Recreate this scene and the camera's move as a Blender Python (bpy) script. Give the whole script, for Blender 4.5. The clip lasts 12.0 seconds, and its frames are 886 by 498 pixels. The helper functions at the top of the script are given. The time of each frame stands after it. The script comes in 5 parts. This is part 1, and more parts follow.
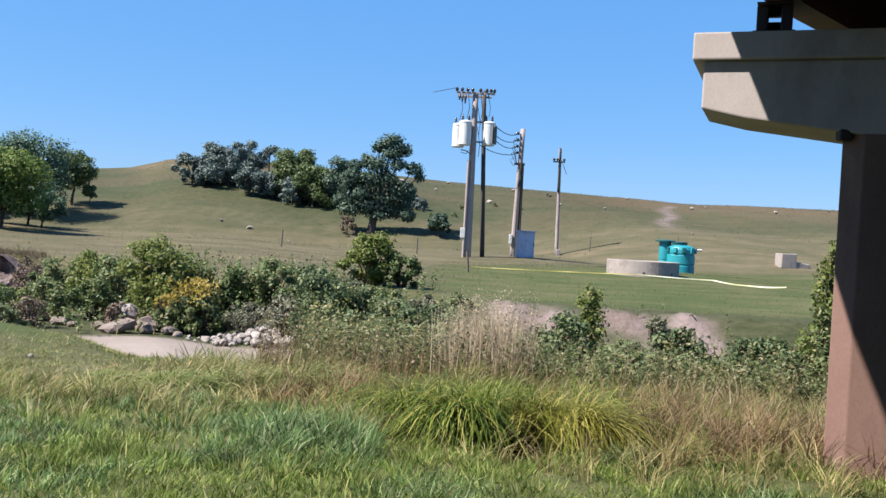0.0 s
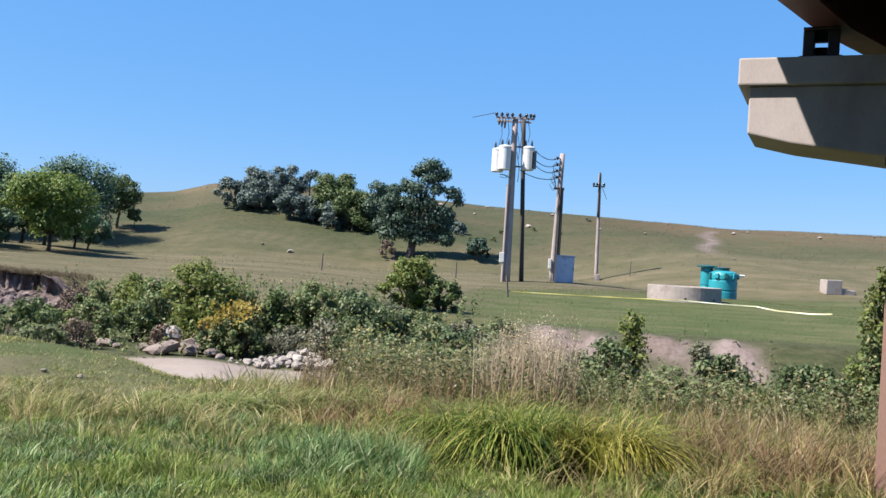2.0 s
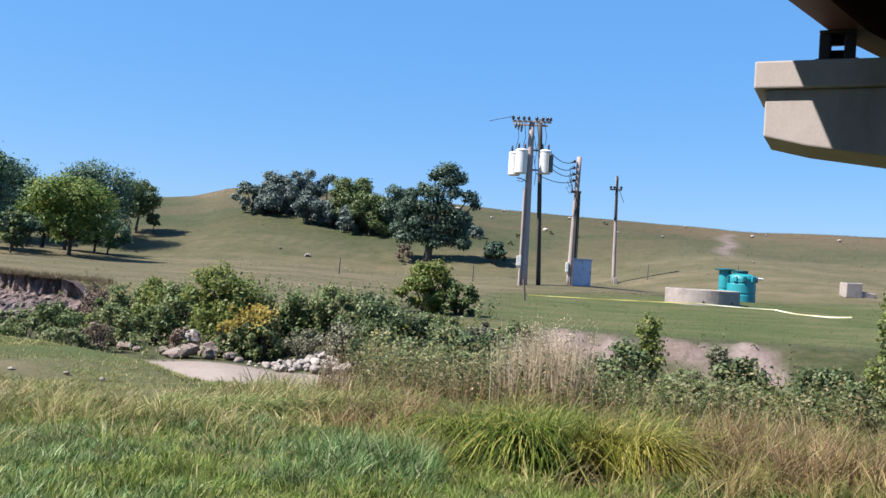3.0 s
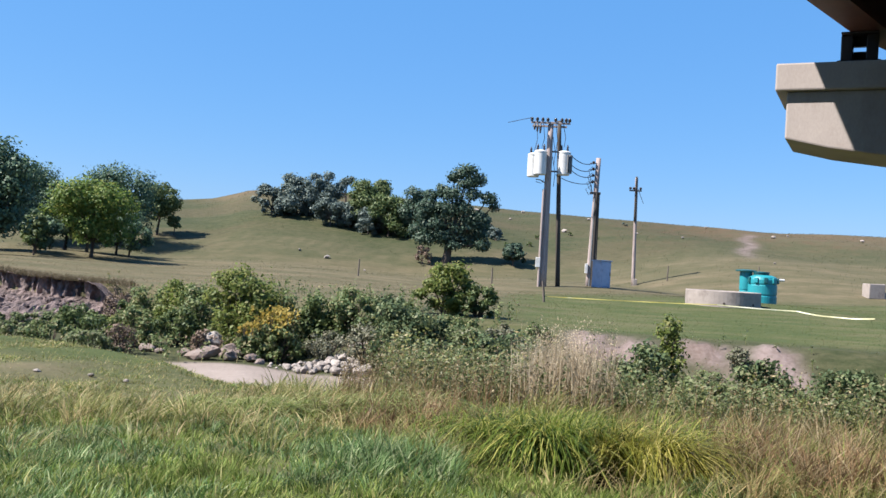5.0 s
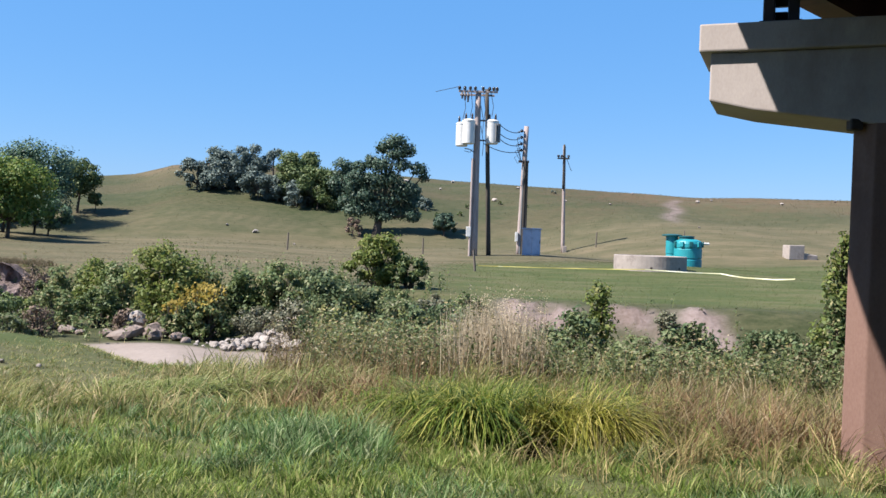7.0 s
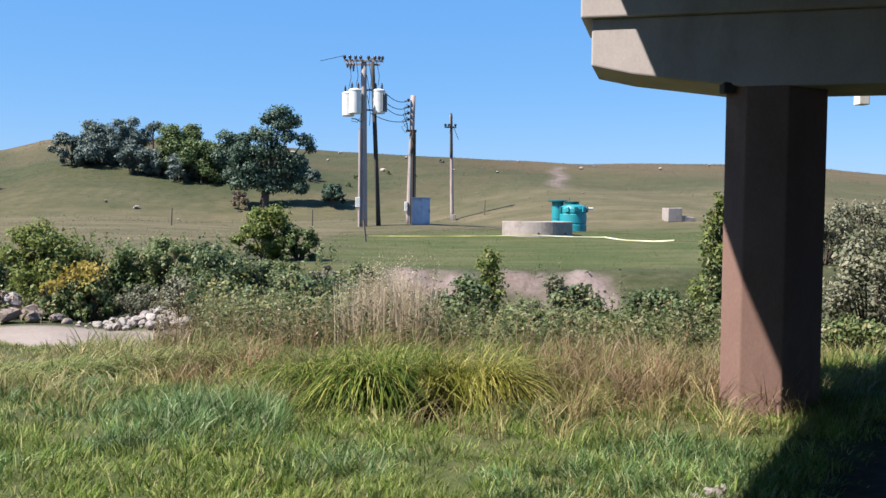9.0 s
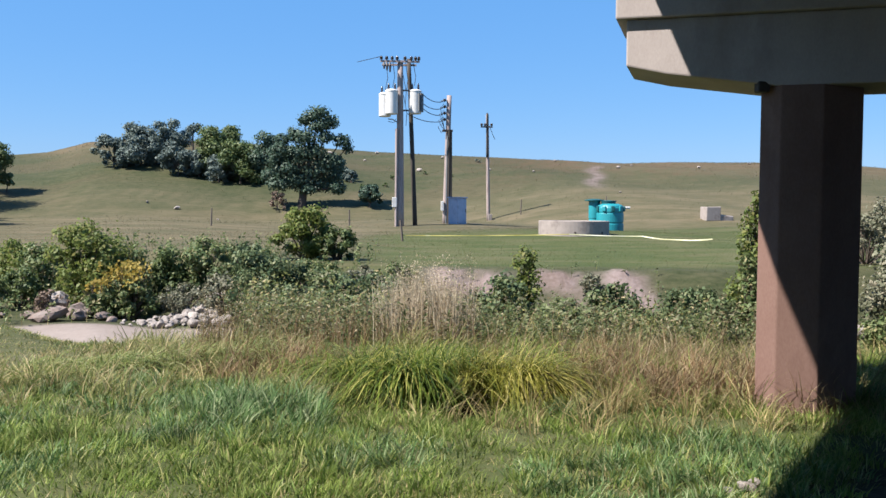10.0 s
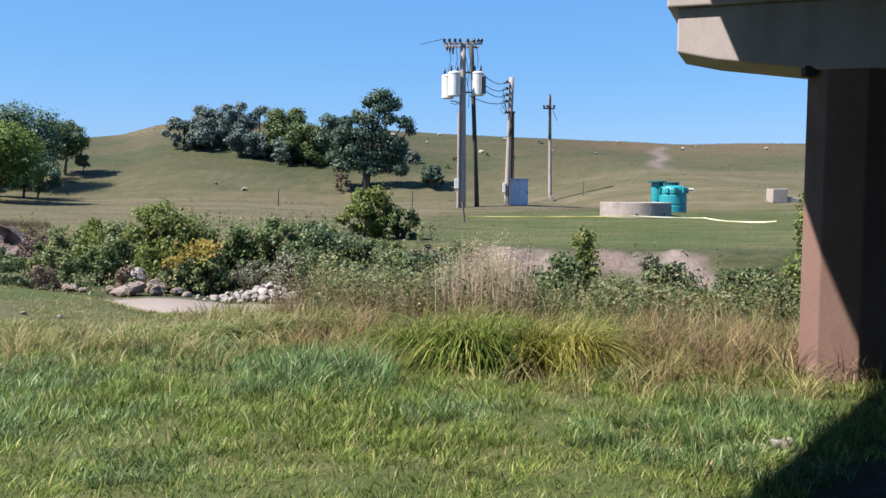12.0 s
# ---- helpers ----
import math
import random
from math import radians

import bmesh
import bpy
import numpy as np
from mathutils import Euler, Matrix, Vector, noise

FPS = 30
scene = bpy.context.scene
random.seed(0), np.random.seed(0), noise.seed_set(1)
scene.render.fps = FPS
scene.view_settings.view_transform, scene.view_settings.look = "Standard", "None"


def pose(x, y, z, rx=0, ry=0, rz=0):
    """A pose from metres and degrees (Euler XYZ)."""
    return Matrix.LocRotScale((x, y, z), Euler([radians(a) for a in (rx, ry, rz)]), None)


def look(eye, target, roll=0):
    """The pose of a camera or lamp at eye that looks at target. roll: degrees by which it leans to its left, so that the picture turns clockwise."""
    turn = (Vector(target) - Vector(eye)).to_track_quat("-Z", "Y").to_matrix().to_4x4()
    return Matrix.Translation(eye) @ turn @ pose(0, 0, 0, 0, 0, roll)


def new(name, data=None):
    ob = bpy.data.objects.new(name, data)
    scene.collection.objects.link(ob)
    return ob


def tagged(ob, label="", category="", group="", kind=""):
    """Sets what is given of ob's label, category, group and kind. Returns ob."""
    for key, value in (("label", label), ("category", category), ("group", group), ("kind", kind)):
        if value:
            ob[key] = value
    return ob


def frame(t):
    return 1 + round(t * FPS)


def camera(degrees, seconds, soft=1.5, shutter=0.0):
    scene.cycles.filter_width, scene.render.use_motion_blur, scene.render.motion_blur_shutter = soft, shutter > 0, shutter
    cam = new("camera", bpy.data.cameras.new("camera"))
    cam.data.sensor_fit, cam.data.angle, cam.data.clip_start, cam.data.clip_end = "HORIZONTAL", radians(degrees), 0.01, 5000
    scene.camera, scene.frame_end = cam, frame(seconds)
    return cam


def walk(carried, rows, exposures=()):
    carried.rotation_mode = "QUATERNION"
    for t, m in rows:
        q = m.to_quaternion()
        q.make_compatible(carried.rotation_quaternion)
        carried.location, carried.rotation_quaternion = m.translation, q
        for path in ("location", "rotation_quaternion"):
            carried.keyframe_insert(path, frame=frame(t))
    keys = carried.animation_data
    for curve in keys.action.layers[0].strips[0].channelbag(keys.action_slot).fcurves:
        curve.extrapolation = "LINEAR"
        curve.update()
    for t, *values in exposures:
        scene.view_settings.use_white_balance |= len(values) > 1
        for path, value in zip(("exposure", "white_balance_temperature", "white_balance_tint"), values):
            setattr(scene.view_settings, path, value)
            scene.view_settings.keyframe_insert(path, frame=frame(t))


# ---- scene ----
# ---- the camera and its walk ----
EYE = 1.6
cam = camera(52.2, 12.0, soft=1.5)
PATH = [
    (0.0, 0.001, 0.004, 0.001, 0.00, -0.68, 3.30),
    (0.5, -0.016, -0.018, 0.006, 0.65, -0.13, 3.49),
    (1.0, -0.028, -0.009, 0.005, 1.27, 0.29, 3.56),
    (1.5, -0.042, -0.025, 0.001, 1.88, 0.57, 3.59),
    (2.0, -0.049, -0.045, 0.000, 2.51, 0.71, 3.55),
    (2.5, -0.055, -0.086, -0.002, 3.12, 0.79, 3.52),
    (3.0, -0.049, -0.111, -0.004, 3.59, 0.88, 3.44),
    (5.0, -0.065, -0.150, 0.009, 4.78, 0.90, 3.34),
    (5.5, -0.071, -0.117, 0.007, 5.09, 0.81, 3.36),
    (6.0, -0.067, -0.107, 0.005, 5.44, 0.46, 3.04),
    (6.5, -0.058, -0.030, 0.005, 4.04, -0.09, 2.43),
    (7.0, -0.016, 0.081, 0.008, 0.37, -0.74, 1.99),
    (7.5, 0.001, 0.140, -0.006, -3.89, -1.38, 1.50),
    (7.7, -0.001, 0.148, -0.009, -5.32, -1.61, 1.38),
    (8.1, -0.010, 0.125, -0.013, -7.16, -1.95, 1.15),
    (8.5, -0.022, 0.095, -0.018, -7.47, -2.23, 0.92),
    (8.9, -0.033, 0.060, -0.022, -6.86, -2.43, 0.65),
    (9.3, -0.042, 0.029, -0.026, -5.94, -2.50, 0.40),
    (9.5, -0.039, 0.031, -0.022, -5.49, -2.50, 0.33),
    (10.0, -0.058, -0.100, -0.028, -4.33, -2.49, 0.39),
    (10.5, -0.066, -0.277, -0.027, -2.50, -2.38, 0.36),
    (11.0, -0.063, -0.527, -0.039, -1.01, -2.88, 0.38),
    (11.5, -0.062, -0.619, -0.045, -0.33, -3.52, 0.42),
    (12.0, -0.063, -0.646, -0.054, -0.41, -3.67, 0.49),
]
walk(cam, [(t, pose(x, y, EYE + z, 90 + pitch, 0, yaw) @ pose(0, 0, 0, 0, 0, roll)) for t, x, y, z, yaw, pitch, roll in PATH],
     exposures=[(0, 1.38), (7, 1.38), (9.3, 1.36), (12, 1.34)])

# ---- daylight ----
SUN_AZ, SUN_EL = radians(-108), radians(50.6)
world = bpy.data.worlds.new("sky")
scene.world = world
world.use_nodes = True
wn = world.node_tree
sky = wn.nodes.new("ShaderNodeTexSky")
sky.sky_type = "NISHITA"
sky.sun_disc = False
sky.sun_elevation, sky.sun_rotation = SUN_EL, SUN_AZ
sky.air_density, sky.dust_density, sky.ozone_density = 1.0, 0.2, 2.0
deep = wn.nodes.new("ShaderNodeHueSaturation")
deep.inputs["Saturation"].default_value = 1.15
wn.links.new(sky.outputs["Color"], deep.inputs["Color"])
even = wn.nodes.new("ShaderNodeMixRGB")
even.inputs["Fac"].default_value = 0.62
even.inputs["Color2"].default_value = (0.92, 3.2, 7.5, 1)
wn.links.new(deep.outputs["Color"], even.inputs["Color1"])
wn.links.new(even.outputs["Color"], wn.nodes["Background"].inputs["Color"])
wn.nodes["Background"].inputs["Strength"].default_value = 0.0545
sun = new("sun", bpy.data.lights.new("sun", "SUN"))
sun.data.energy, sun.data.angle, sun.data.color = 5.0, radians(0.55), (1.0, 0.925, 0.84)
SUN_DIR = Vector((math.sin(SUN_AZ) * math.cos(SUN_EL), math.cos(SUN_AZ) * math.cos(SUN_EL), math.sin(SUN_EL)))
sun.matrix_world = look(SUN_DIR * 200, (0, 0, 0))


# ---- materials ----
def surf(name, c1, c2, scale=3.0, rough=0.8, bump=0.3, fine=40.0, c3=None, metal=0.0, stretch=(1, 1, 1), dist=0.02, per_object=0.0, spots=0.0):
    """A surface whose colour wanders between c1 and c2 at two scales, with stains of c3 and fine relief."""
    m = bpy.data.materials.new(name)
    m.use_nodes = True
    n, l = m.node_tree.nodes, m.node_tree.links
    p = n["Principled BSDF"]
    co = n.new("ShaderNodeTexCoord")
    mp = n.new("ShaderNodeMapping")
    mp.inputs["Scale"].default_value = stretch
    l.new(co.outputs["Object"], mp.inputs["Vector"])
    a = n.new("ShaderNodeTexNoise")
    a.inputs["Scale"].default_value, a.inputs["Detail"].default_value, a.inputs["Roughness"].default_value = scale, 6, .62
    b = n.new("ShaderNodeTexNoise")
    b.inputs["Scale"].default_value, b.inputs["Detail"].default_value = fine, 4
    for t in (a, b):
        l.new(mp.outputs["Vector"], t.inputs["Vector"])
    mixv = n.new("ShaderNodeMath")
    mixv.operation = "MULTIPLY_ADD"
    l.new(b.outputs["Fac"], mixv.inputs[0])
    mixv.inputs[1].default_value = .45
    l.new(a.outputs["Fac"], mixv.inputs[2])
    r = n.new("ShaderNodeValToRGB")
    r.color_ramp.elements[0].position, r.color_ramp.elements[1].position = .5, .95
    r.color_ramp.elements[0].color, r.color_ramp.elements[1].color = (*c1, 1), (*c2, 1)
    l.new(mixv.outputs[0], r.inputs["Fac"])
    col = r.outputs["Color"]
    if c3:
        s = n.new("ShaderNodeTexNoise")
        s.inputs["Scale"].default_value, s.inputs["Detail"].default_value, s.inputs["Roughness"].default_value = scale * .6, 8, .7
        l.new(mp.outputs["Vector"], s.inputs["Vector"])
        k = n.new("ShaderNodeValToRGB")
        k.color_ramp.elements[0].position, k.color_ramp.elements[1].position = .52, .66
        l.new(s.outputs["Fac"], k.inputs["Fac"])
        x = n.new("ShaderNodeMixRGB")
        x.inputs["Color2"].default_value = (*c3, 1)
        l.new(k.outputs["Color"], x.inputs["Fac"])
        l.new(col, x.inputs["Color1"])
        col = x.outputs["Color"]
    if per_object:
        o = n.new("ShaderNodeObjectInfo")
        hs = n.new("ShaderNodeHueSaturation")
        mr = n.new("ShaderNodeMapRange")
        mr.inputs["To Min"].default_value, mr.inputs["To Max"].default_value = 1 - per_object, 1 + per_object
        l.new(o.outputs["Random"], mr.inputs["Value"])
        l.new(mr.outputs["Result"], hs.inputs["Value"])
        l.new(col, hs.inputs["Color"])
        col = hs.outputs["Color"]
    l.new(col, p.inputs["Base Color"])
    p.inputs["Roughness"].default_value, p.inputs["Metallic"].default_value = rough, metal
    if bump:
        bp = n.new("ShaderNodeBump")
        bp.inputs["Strength"].default_value, bp.inputs["Distance"].default_value = bump, dist
        l.new(mixv.outputs[0], bp.inputs["Height"])
        l.new(bp.outputs["Normal"], p.inputs["Normal"])
    return m


def leafy(name, c1, c2, c3=None, through_light=.35, rough=.55, share3=.25, patch=0.0):
    """Leaves or blades: each one its own shade between c1 and c2, some of c3; light comes partly through."""
    m = bpy.data.materials.new(name)
    m.use_nodes = True
    n, l = m.node_tree.nodes, m.node_tree.links
    p = n["Principled BSDF"]
    g = n.new("ShaderNodeNewGeometry")
    r = n.new("ShaderNodeValToRGB")
    e = r.color_ramp.elements
    e[0].position, e[0].color = 0, (*c1, 1)
    e[1].position, e[1].color = (1 - share3 if c3 else 1), (*c2, 1)
    if c3:
        x = e.new(min(1, 1.02 - share3 * .6))
        x.color = (*c3, 1)
    l.new(g.outputs["Random Per Island"], r.inputs["Fac"])
    col = r.outputs["Color"]
    if patch:
        co = n.new("ShaderNodeTexCoord")
        t = n.new("ShaderNodeTexNoise")
        t.inputs["Scale"].default_value, t.inputs["Detail"].default_value = patch, 3
        l.new(co.outputs["Object"], t.inputs["Vector"])
        mr = n.new("ShaderNodeMapRange")
        mr.inputs["From Min"].default_value, mr.inputs["From Max"].default_value = .3, .7
        mr.inputs["To Min"].default_value, mr.inputs["To Max"].default_value = .55, 1.5
        l.new(t.outputs["Fac"], mr.inputs["Value"])
        hs = n.new("ShaderNodeHueSaturation")
        l.new(mr.outputs["Result"], hs.inputs["Value"])
        l.new(col, hs.inputs["Color"])
        col = hs.outputs["Color"]
    l.new(col, p.inputs["Base Color"])
    p.inputs["Roughness"].default_value = rough
    p.inputs["Specular IOR Level"].default_value = .25
    tr = n.new("ShaderNodeBsdfTranslucent")
    l.new(col, tr.inputs["Color"])
    mx = n.new("ShaderNodeMixShader")
    mx.inputs["Fac"].default_value = through_light
    l.new(p.outputs["BSDF"], mx.inputs[1])
    l.new(tr.outputs["BSDF"], mx.inputs[2])
    l.new(mx.outputs["Shader"], n["Material Output"].inputs["Surface"])
    return m


CONCRETE = surf("concrete", (.178, .144, .122), (.233, .194, .166), 2.2, .88, .35, 60, (.149, .112, .092), dist=.01)
PIER = surf("pier_concrete", (.310, .273, .262), (.407, .366, .353), 1.6, .9, .3, 70, (.269, .228, .214), dist=.008, stretch=(1, 1, .5))
COLUMN = surf("stained_column_concrete", (.139, .078, .063), (.199, .124, .102), 1.4, .9, .35, 70, (.111, .060, .049), dist=.008, stretch=(1, 1, .45))
RING = surf("cast_concrete", (.225, .195, .178), (.300, .262, .242), 2.5, .9, .3, 30, (.180, .152, .138), dist=.01)
STEEL = surf("rusty_painted_steel", (.079, .022, .014), (.119, .037, .022), 3, .6, .2, 50, (.050, .018, .012), metal=.1, dist=.004)
BLACK_STEEL = surf("dark_bearing_steel", (.018, .014, .014), (.034, .025, .022), 8, .6, .25, 60, dist=.004)
WOOD = surf("weathered_pole_wood", (.233, .189, .180), (.356, .296, .284), 4, .9, .4, 30, (.178, .137, .129), stretch=(4, 4, .35), dist=.02)
DARK_WOOD = surf("tarred_pole_wood", (.029, .024, .021), (.055, .046, .038), 4, .9, .4, 30, stretch=(4, 4, .35), dist=.02)
ENAMEL = surf("white_enamel", (.528, .528, .520), (.624, .624, .616), 3, .35, .05, 20, (.464, .456, .432), dist=.004)
GREY_STEEL = surf("galvanised_steel", (.149, .158, .169), (.208, .218, .228), 6, .5, .1, 40, metal=.4, dist=.003)
PALE_BLUE = surf("pale_grey_blue_paint", (.255, .317, .446), (.344, .405, .549), 3, .45, .05, 25, (.230, .279, .382), dist=.003)
PORCELAIN = surf("brown_porcelain", (.025, .018, .016), (.054, .037, .032), 9, .25, 0)
CABLE = surf("black_cable", (.010, .010, .011), (.020, .020, .022), 9, .6, 0)
TEAL = surf("teal_polyethylene", (.011, .188, .230), (.021, .249, .291), 1.5, .42, .12, 14, (.011, .146, .181), dist=.01)
DARK_TEAL = surf("dark_teal_plastic", (.005, .065, .077), (.008, .096, .109), 3, .5, .1, 20, dist=.005)
TAPE = surf("yellow_tape", (.33, .28, .06), (.42, .38, .13), 2, .45, .1, 8, (.46, .45, .28), dist=.003)
PALE_TAPE = surf("faded_tape", (.44, .42, .22), (.52, .51, .34), 2, .45, .1, 8, (.56, .56, .46), dist=.003)
CLAY = surf("cut_bank_clay", (.057, .042, .041), (.210, .157, .152), 2.2, .95, 1.0, 11, (.051, .036, .031), stretch=(1.3, 1.3, .7), dist=.12)
ROCK = surf("pale_fieldstone", (.17, .148, .135), (.33, .30, .28), 3.5, .9, .6, 24, (.19, .14, .12), dist=.02, per_object=.25)
PINK_ROCK = surf("pinkish_boulder", (.134, .099, .086), (.208, .164, .146), 3.5, .9, .5, 24, (.178, .154, .144), dist=.03, per_object=.15)
BARK = surf("tree_bark", (.045, .034, .027), (.090, .070, .057), 3, .95, .6, 20, stretch=(3, 3, .6), dist=.04)
POST_WOOD = surf("fence_post_wood", (.079, .065, .054), (.139, .114, .099), 6, .9, .3, 30, stretch=(3, 3, .5), dist=.01)


# ---- building blocks ----
def fast_mesh(name, verts, loops, sizes, material):
    """A mesh from numpy arrays: vertices, corner indices and corners per face."""
    me = bpy.data.meshes.new(name)
    me.vertices.add(len(verts))
    me.vertices.foreach_set("co", np.asarray(verts, np.float32).ravel())
    me.loops.add(len(loops))
    me.loops.foreach_set("vertex_index", np.asarray(loops, np.int32))
    me.polygons.add(len(sizes))
    me.polygons.foreach_set("loop_start", np.concatenate([[0], np.cumsum(sizes)[:-1]]).astype(np.int32))
    me.materials.append(material)
    me.update(calc_edges=True)
    return me


def part(name, bm, material, parent=None, label="", shade=False):
    """Links a bmesh as one mesh object, under a thing where one is given."""
    me = bpy.data.meshes.new(name)
    bm.normal_update()
    bm.to_mesh(me)
    bm.free()
    me.materials.append(material)
    if shade:
        me.polygons.foreach_set("use_smooth", [True] * len(me.polygons))
    ob = new(name, me)
    if parent:
        ob.parent = parent
    if label:
        tagged(ob, label)
    return ob


def empty(name, m, label, category, group="", kind=""):
    ob = new(name)
    ob.empty_display_size = .2
    ob.matrix_world = m
    return tagged(ob, label, category, group, kind)


def box(bm, lo, hi, bevel=0.0, m=None):
    lo, hi = Vector(lo), Vector(hi)
    r = bmesh.ops.create_cube(bm, size=1, matrix=Matrix.Translation((lo + hi) / 2) @ Matrix.Diagonal((*(hi - lo), 1)))
    if bevel:
        es = list({e for v in r["verts"] for e in v.link_edges})
        r2 = bmesh.ops.bevel(bm, geom=es, offset=bevel, segments=2, affect="EDGES", profile=.5)
        vs = list({v for f in r2["faces"] for v in f.verts})
        vs += [v for v in r["verts"] if v.is_valid and v not in vs]
    else:
        vs = r["verts"]
    if m:
        bmesh.ops.transform(bm, matrix=m, verts=vs)
    return vs


def prism(bm, pts, z0, z1):
    """An upright prism over plan points given counter-clockwise."""
    lo, hi = [bm.verts.new((x, y, z0)) for x, y in pts], [bm.verts.new((x, y, z1)) for x, y in pts]
    n = len(pts)
    bm.faces.new(lo[::-1]), bm.faces.new(hi)
    for i in range(n):
        bm.faces.new((lo[i], lo[(i + 1) % n], hi[(i + 1) % n], hi[i]))


def tube(bm, pts, radii, sides=8, cap=True):
    """A tapered tube along points."""
    pts = [Vector(p) for p in pts]
    if not hasattr(radii, "__len__"):
        radii = [radii] * len(pts)
    rings = []
    for i, p in enumerate(pts):
        d = (pts[min(i + 1, len(pts) - 1)] - pts[max(i - 1, 0)]).normalized()
        up = Vector((0, 0, 1)) if abs(d.z) < .9 else Vector((1, 0, 0))
        a = d.cross(up).normalized()
        b = d.cross(a)
        rings.append([bm.verts.new(p + (a * math.cos(k) + b * math.sin(k)) * radii[i]) for k in np.linspace(0, 2 * math.pi, sides, endpoint=False)])
    for r, s in zip(rings, rings[1:]):
        for k in range(sides):
            bm.faces.new((r[k], r[(k + 1) % sides], s[(k + 1) % sides], s[k]))
    if cap:
        bm.faces.new(rings[0][::-1]), bm.faces.new(rings[-1])
    return rings


def lathe(bm, profile, sides=24, m=Matrix()):
    """A turned body from (radius, height) pairs."""
    rings = [[bm.verts.new(m @ Vector((r * math.cos(k), r * math.sin(k), z))) for k in np.linspace(0, 2 * math.pi, sides, endpoint=False)] for r, z in profile]
    for r, s in zip(rings, rings[1:]):
        for k in range(sides):
            bm.faces.new((r[k], r[(k + 1) % sides], s[(k + 1) % sides], s[k]))
    bm.faces.new(rings[0][::-1]), bm.faces.new(rings[-1])


# ---- the land ----
# heights of the land along the view, and how they change across it
def lerp(v, pts):
    return np.interp(v, [p[0] for p in pts], [p[1] for p in pts])


def smooth(v, a, b):
    t = np.clip((v - a) / (b - a), 0, 1)
    return t * t * (3 - 2 * t)


def near_bank(x):
    """Where the lawn breaks off towards the creek."""
    return lerp(x, ((-30, 21), (-12, 14.8), (-7, 13.5), (-5.2, 12.7), (-4.2, 11.6), (-2, 10.6), (2, 10.0), (5, 9.6), (9, 9.2), (30, 9)))


def far_bank(x):
    """Foot of the far creek bank."""
    return lerp(x, ((-60, 58), (-24, 37.5), (-17, 31.4), (-14, 30.0), (-9, 26.5), (-4, 22.0), (0, 20.5), (5, 19.5), (12, 19), (30, 18), (60, 18)))


def ridge(az):
    """Height of the skyline hill over the eye, per metre of distance."""
    return lerp(az, ((-1.2, .045), (-.5, .052), (-.37, .056), (-.335, .060), (-.31, .069), (-.27, .073), (-.2, .073), (-.05, .066), (0, .0625),
                     (.12, .0585), (.22, .0545), (.28, .053), (.33, .054), (.42, .0555), (.5, .055), (.56, .052), (.66, .045), (1.2, .035)))


def height(x, y):
    """Ground height at arrays x, y."""
    x, y = np.asarray(x, float), np.asarray(y, float)
    az = x / np.maximum(y, 8.0)
    lawn = .02 * np.sin(x * .9) * np.sin(y * .7) - .012 * np.clip(y, 0, 12) + .16 * smooth(-x, 3.6, 8) * smooth(y, 7, 12)
    nb, fb = near_bank(x), far_bank(x)
    # a pit added between the sedge mounds so that it fills with shade
    lawn = lawn - .45 * np.exp(-((x - .78) / .24) ** 2 - ((y - 7.6) / .30) ** 2)
    bed = -1.12 + .06 * np.sin(x * 1.3 + y * .8)
    z = lawn + (bed - lawn) * smooth(y, nb, nb + 4.6 - 1.4 * smooth(-x, 1, 4))
    plain = .12 + .0125 * np.clip(y - 22, 0, 55) + .05 * np.sin(x * .21) * np.sin(y * .17)
    steep = lerp(x, ((-30, .7), (-14.5, .8), (-11, 4.5), (-2, 4.0), (1.2, 2.6), (8, 2.6), (14, 4)))
    z = z + (plain - z) * smooth(y, fb, fb + steep)
    foot, top = 72 - 14 * smooth(az, .0, .25), 128.0
    crest = 1.6 + ridge(az) * top
    up = np.clip((y - foot) / (top - foot), 0, 1)
    z = z + (crest - plain) * (up * (1.55 - .55 * up)) * (up > 0)
    z = z + np.where(y > top, -.09 * (y - top) * np.exp(-(y - top) / 260), 0)
    far = smooth(y, 20, 60)
    return z + far * (.14 * np.sin(x * .33 + y * .11) + .1 * np.sin(x * .13 - y * .29)) * (1 - .8 * smooth(y, 110, 128))

def axis_steps(spans):
    """Grid lines from (start, end, step) spans."""
    return np.concatenate([np.arange(a, b, s) for a, b, s in spans] + [[spans[-1][1]]])


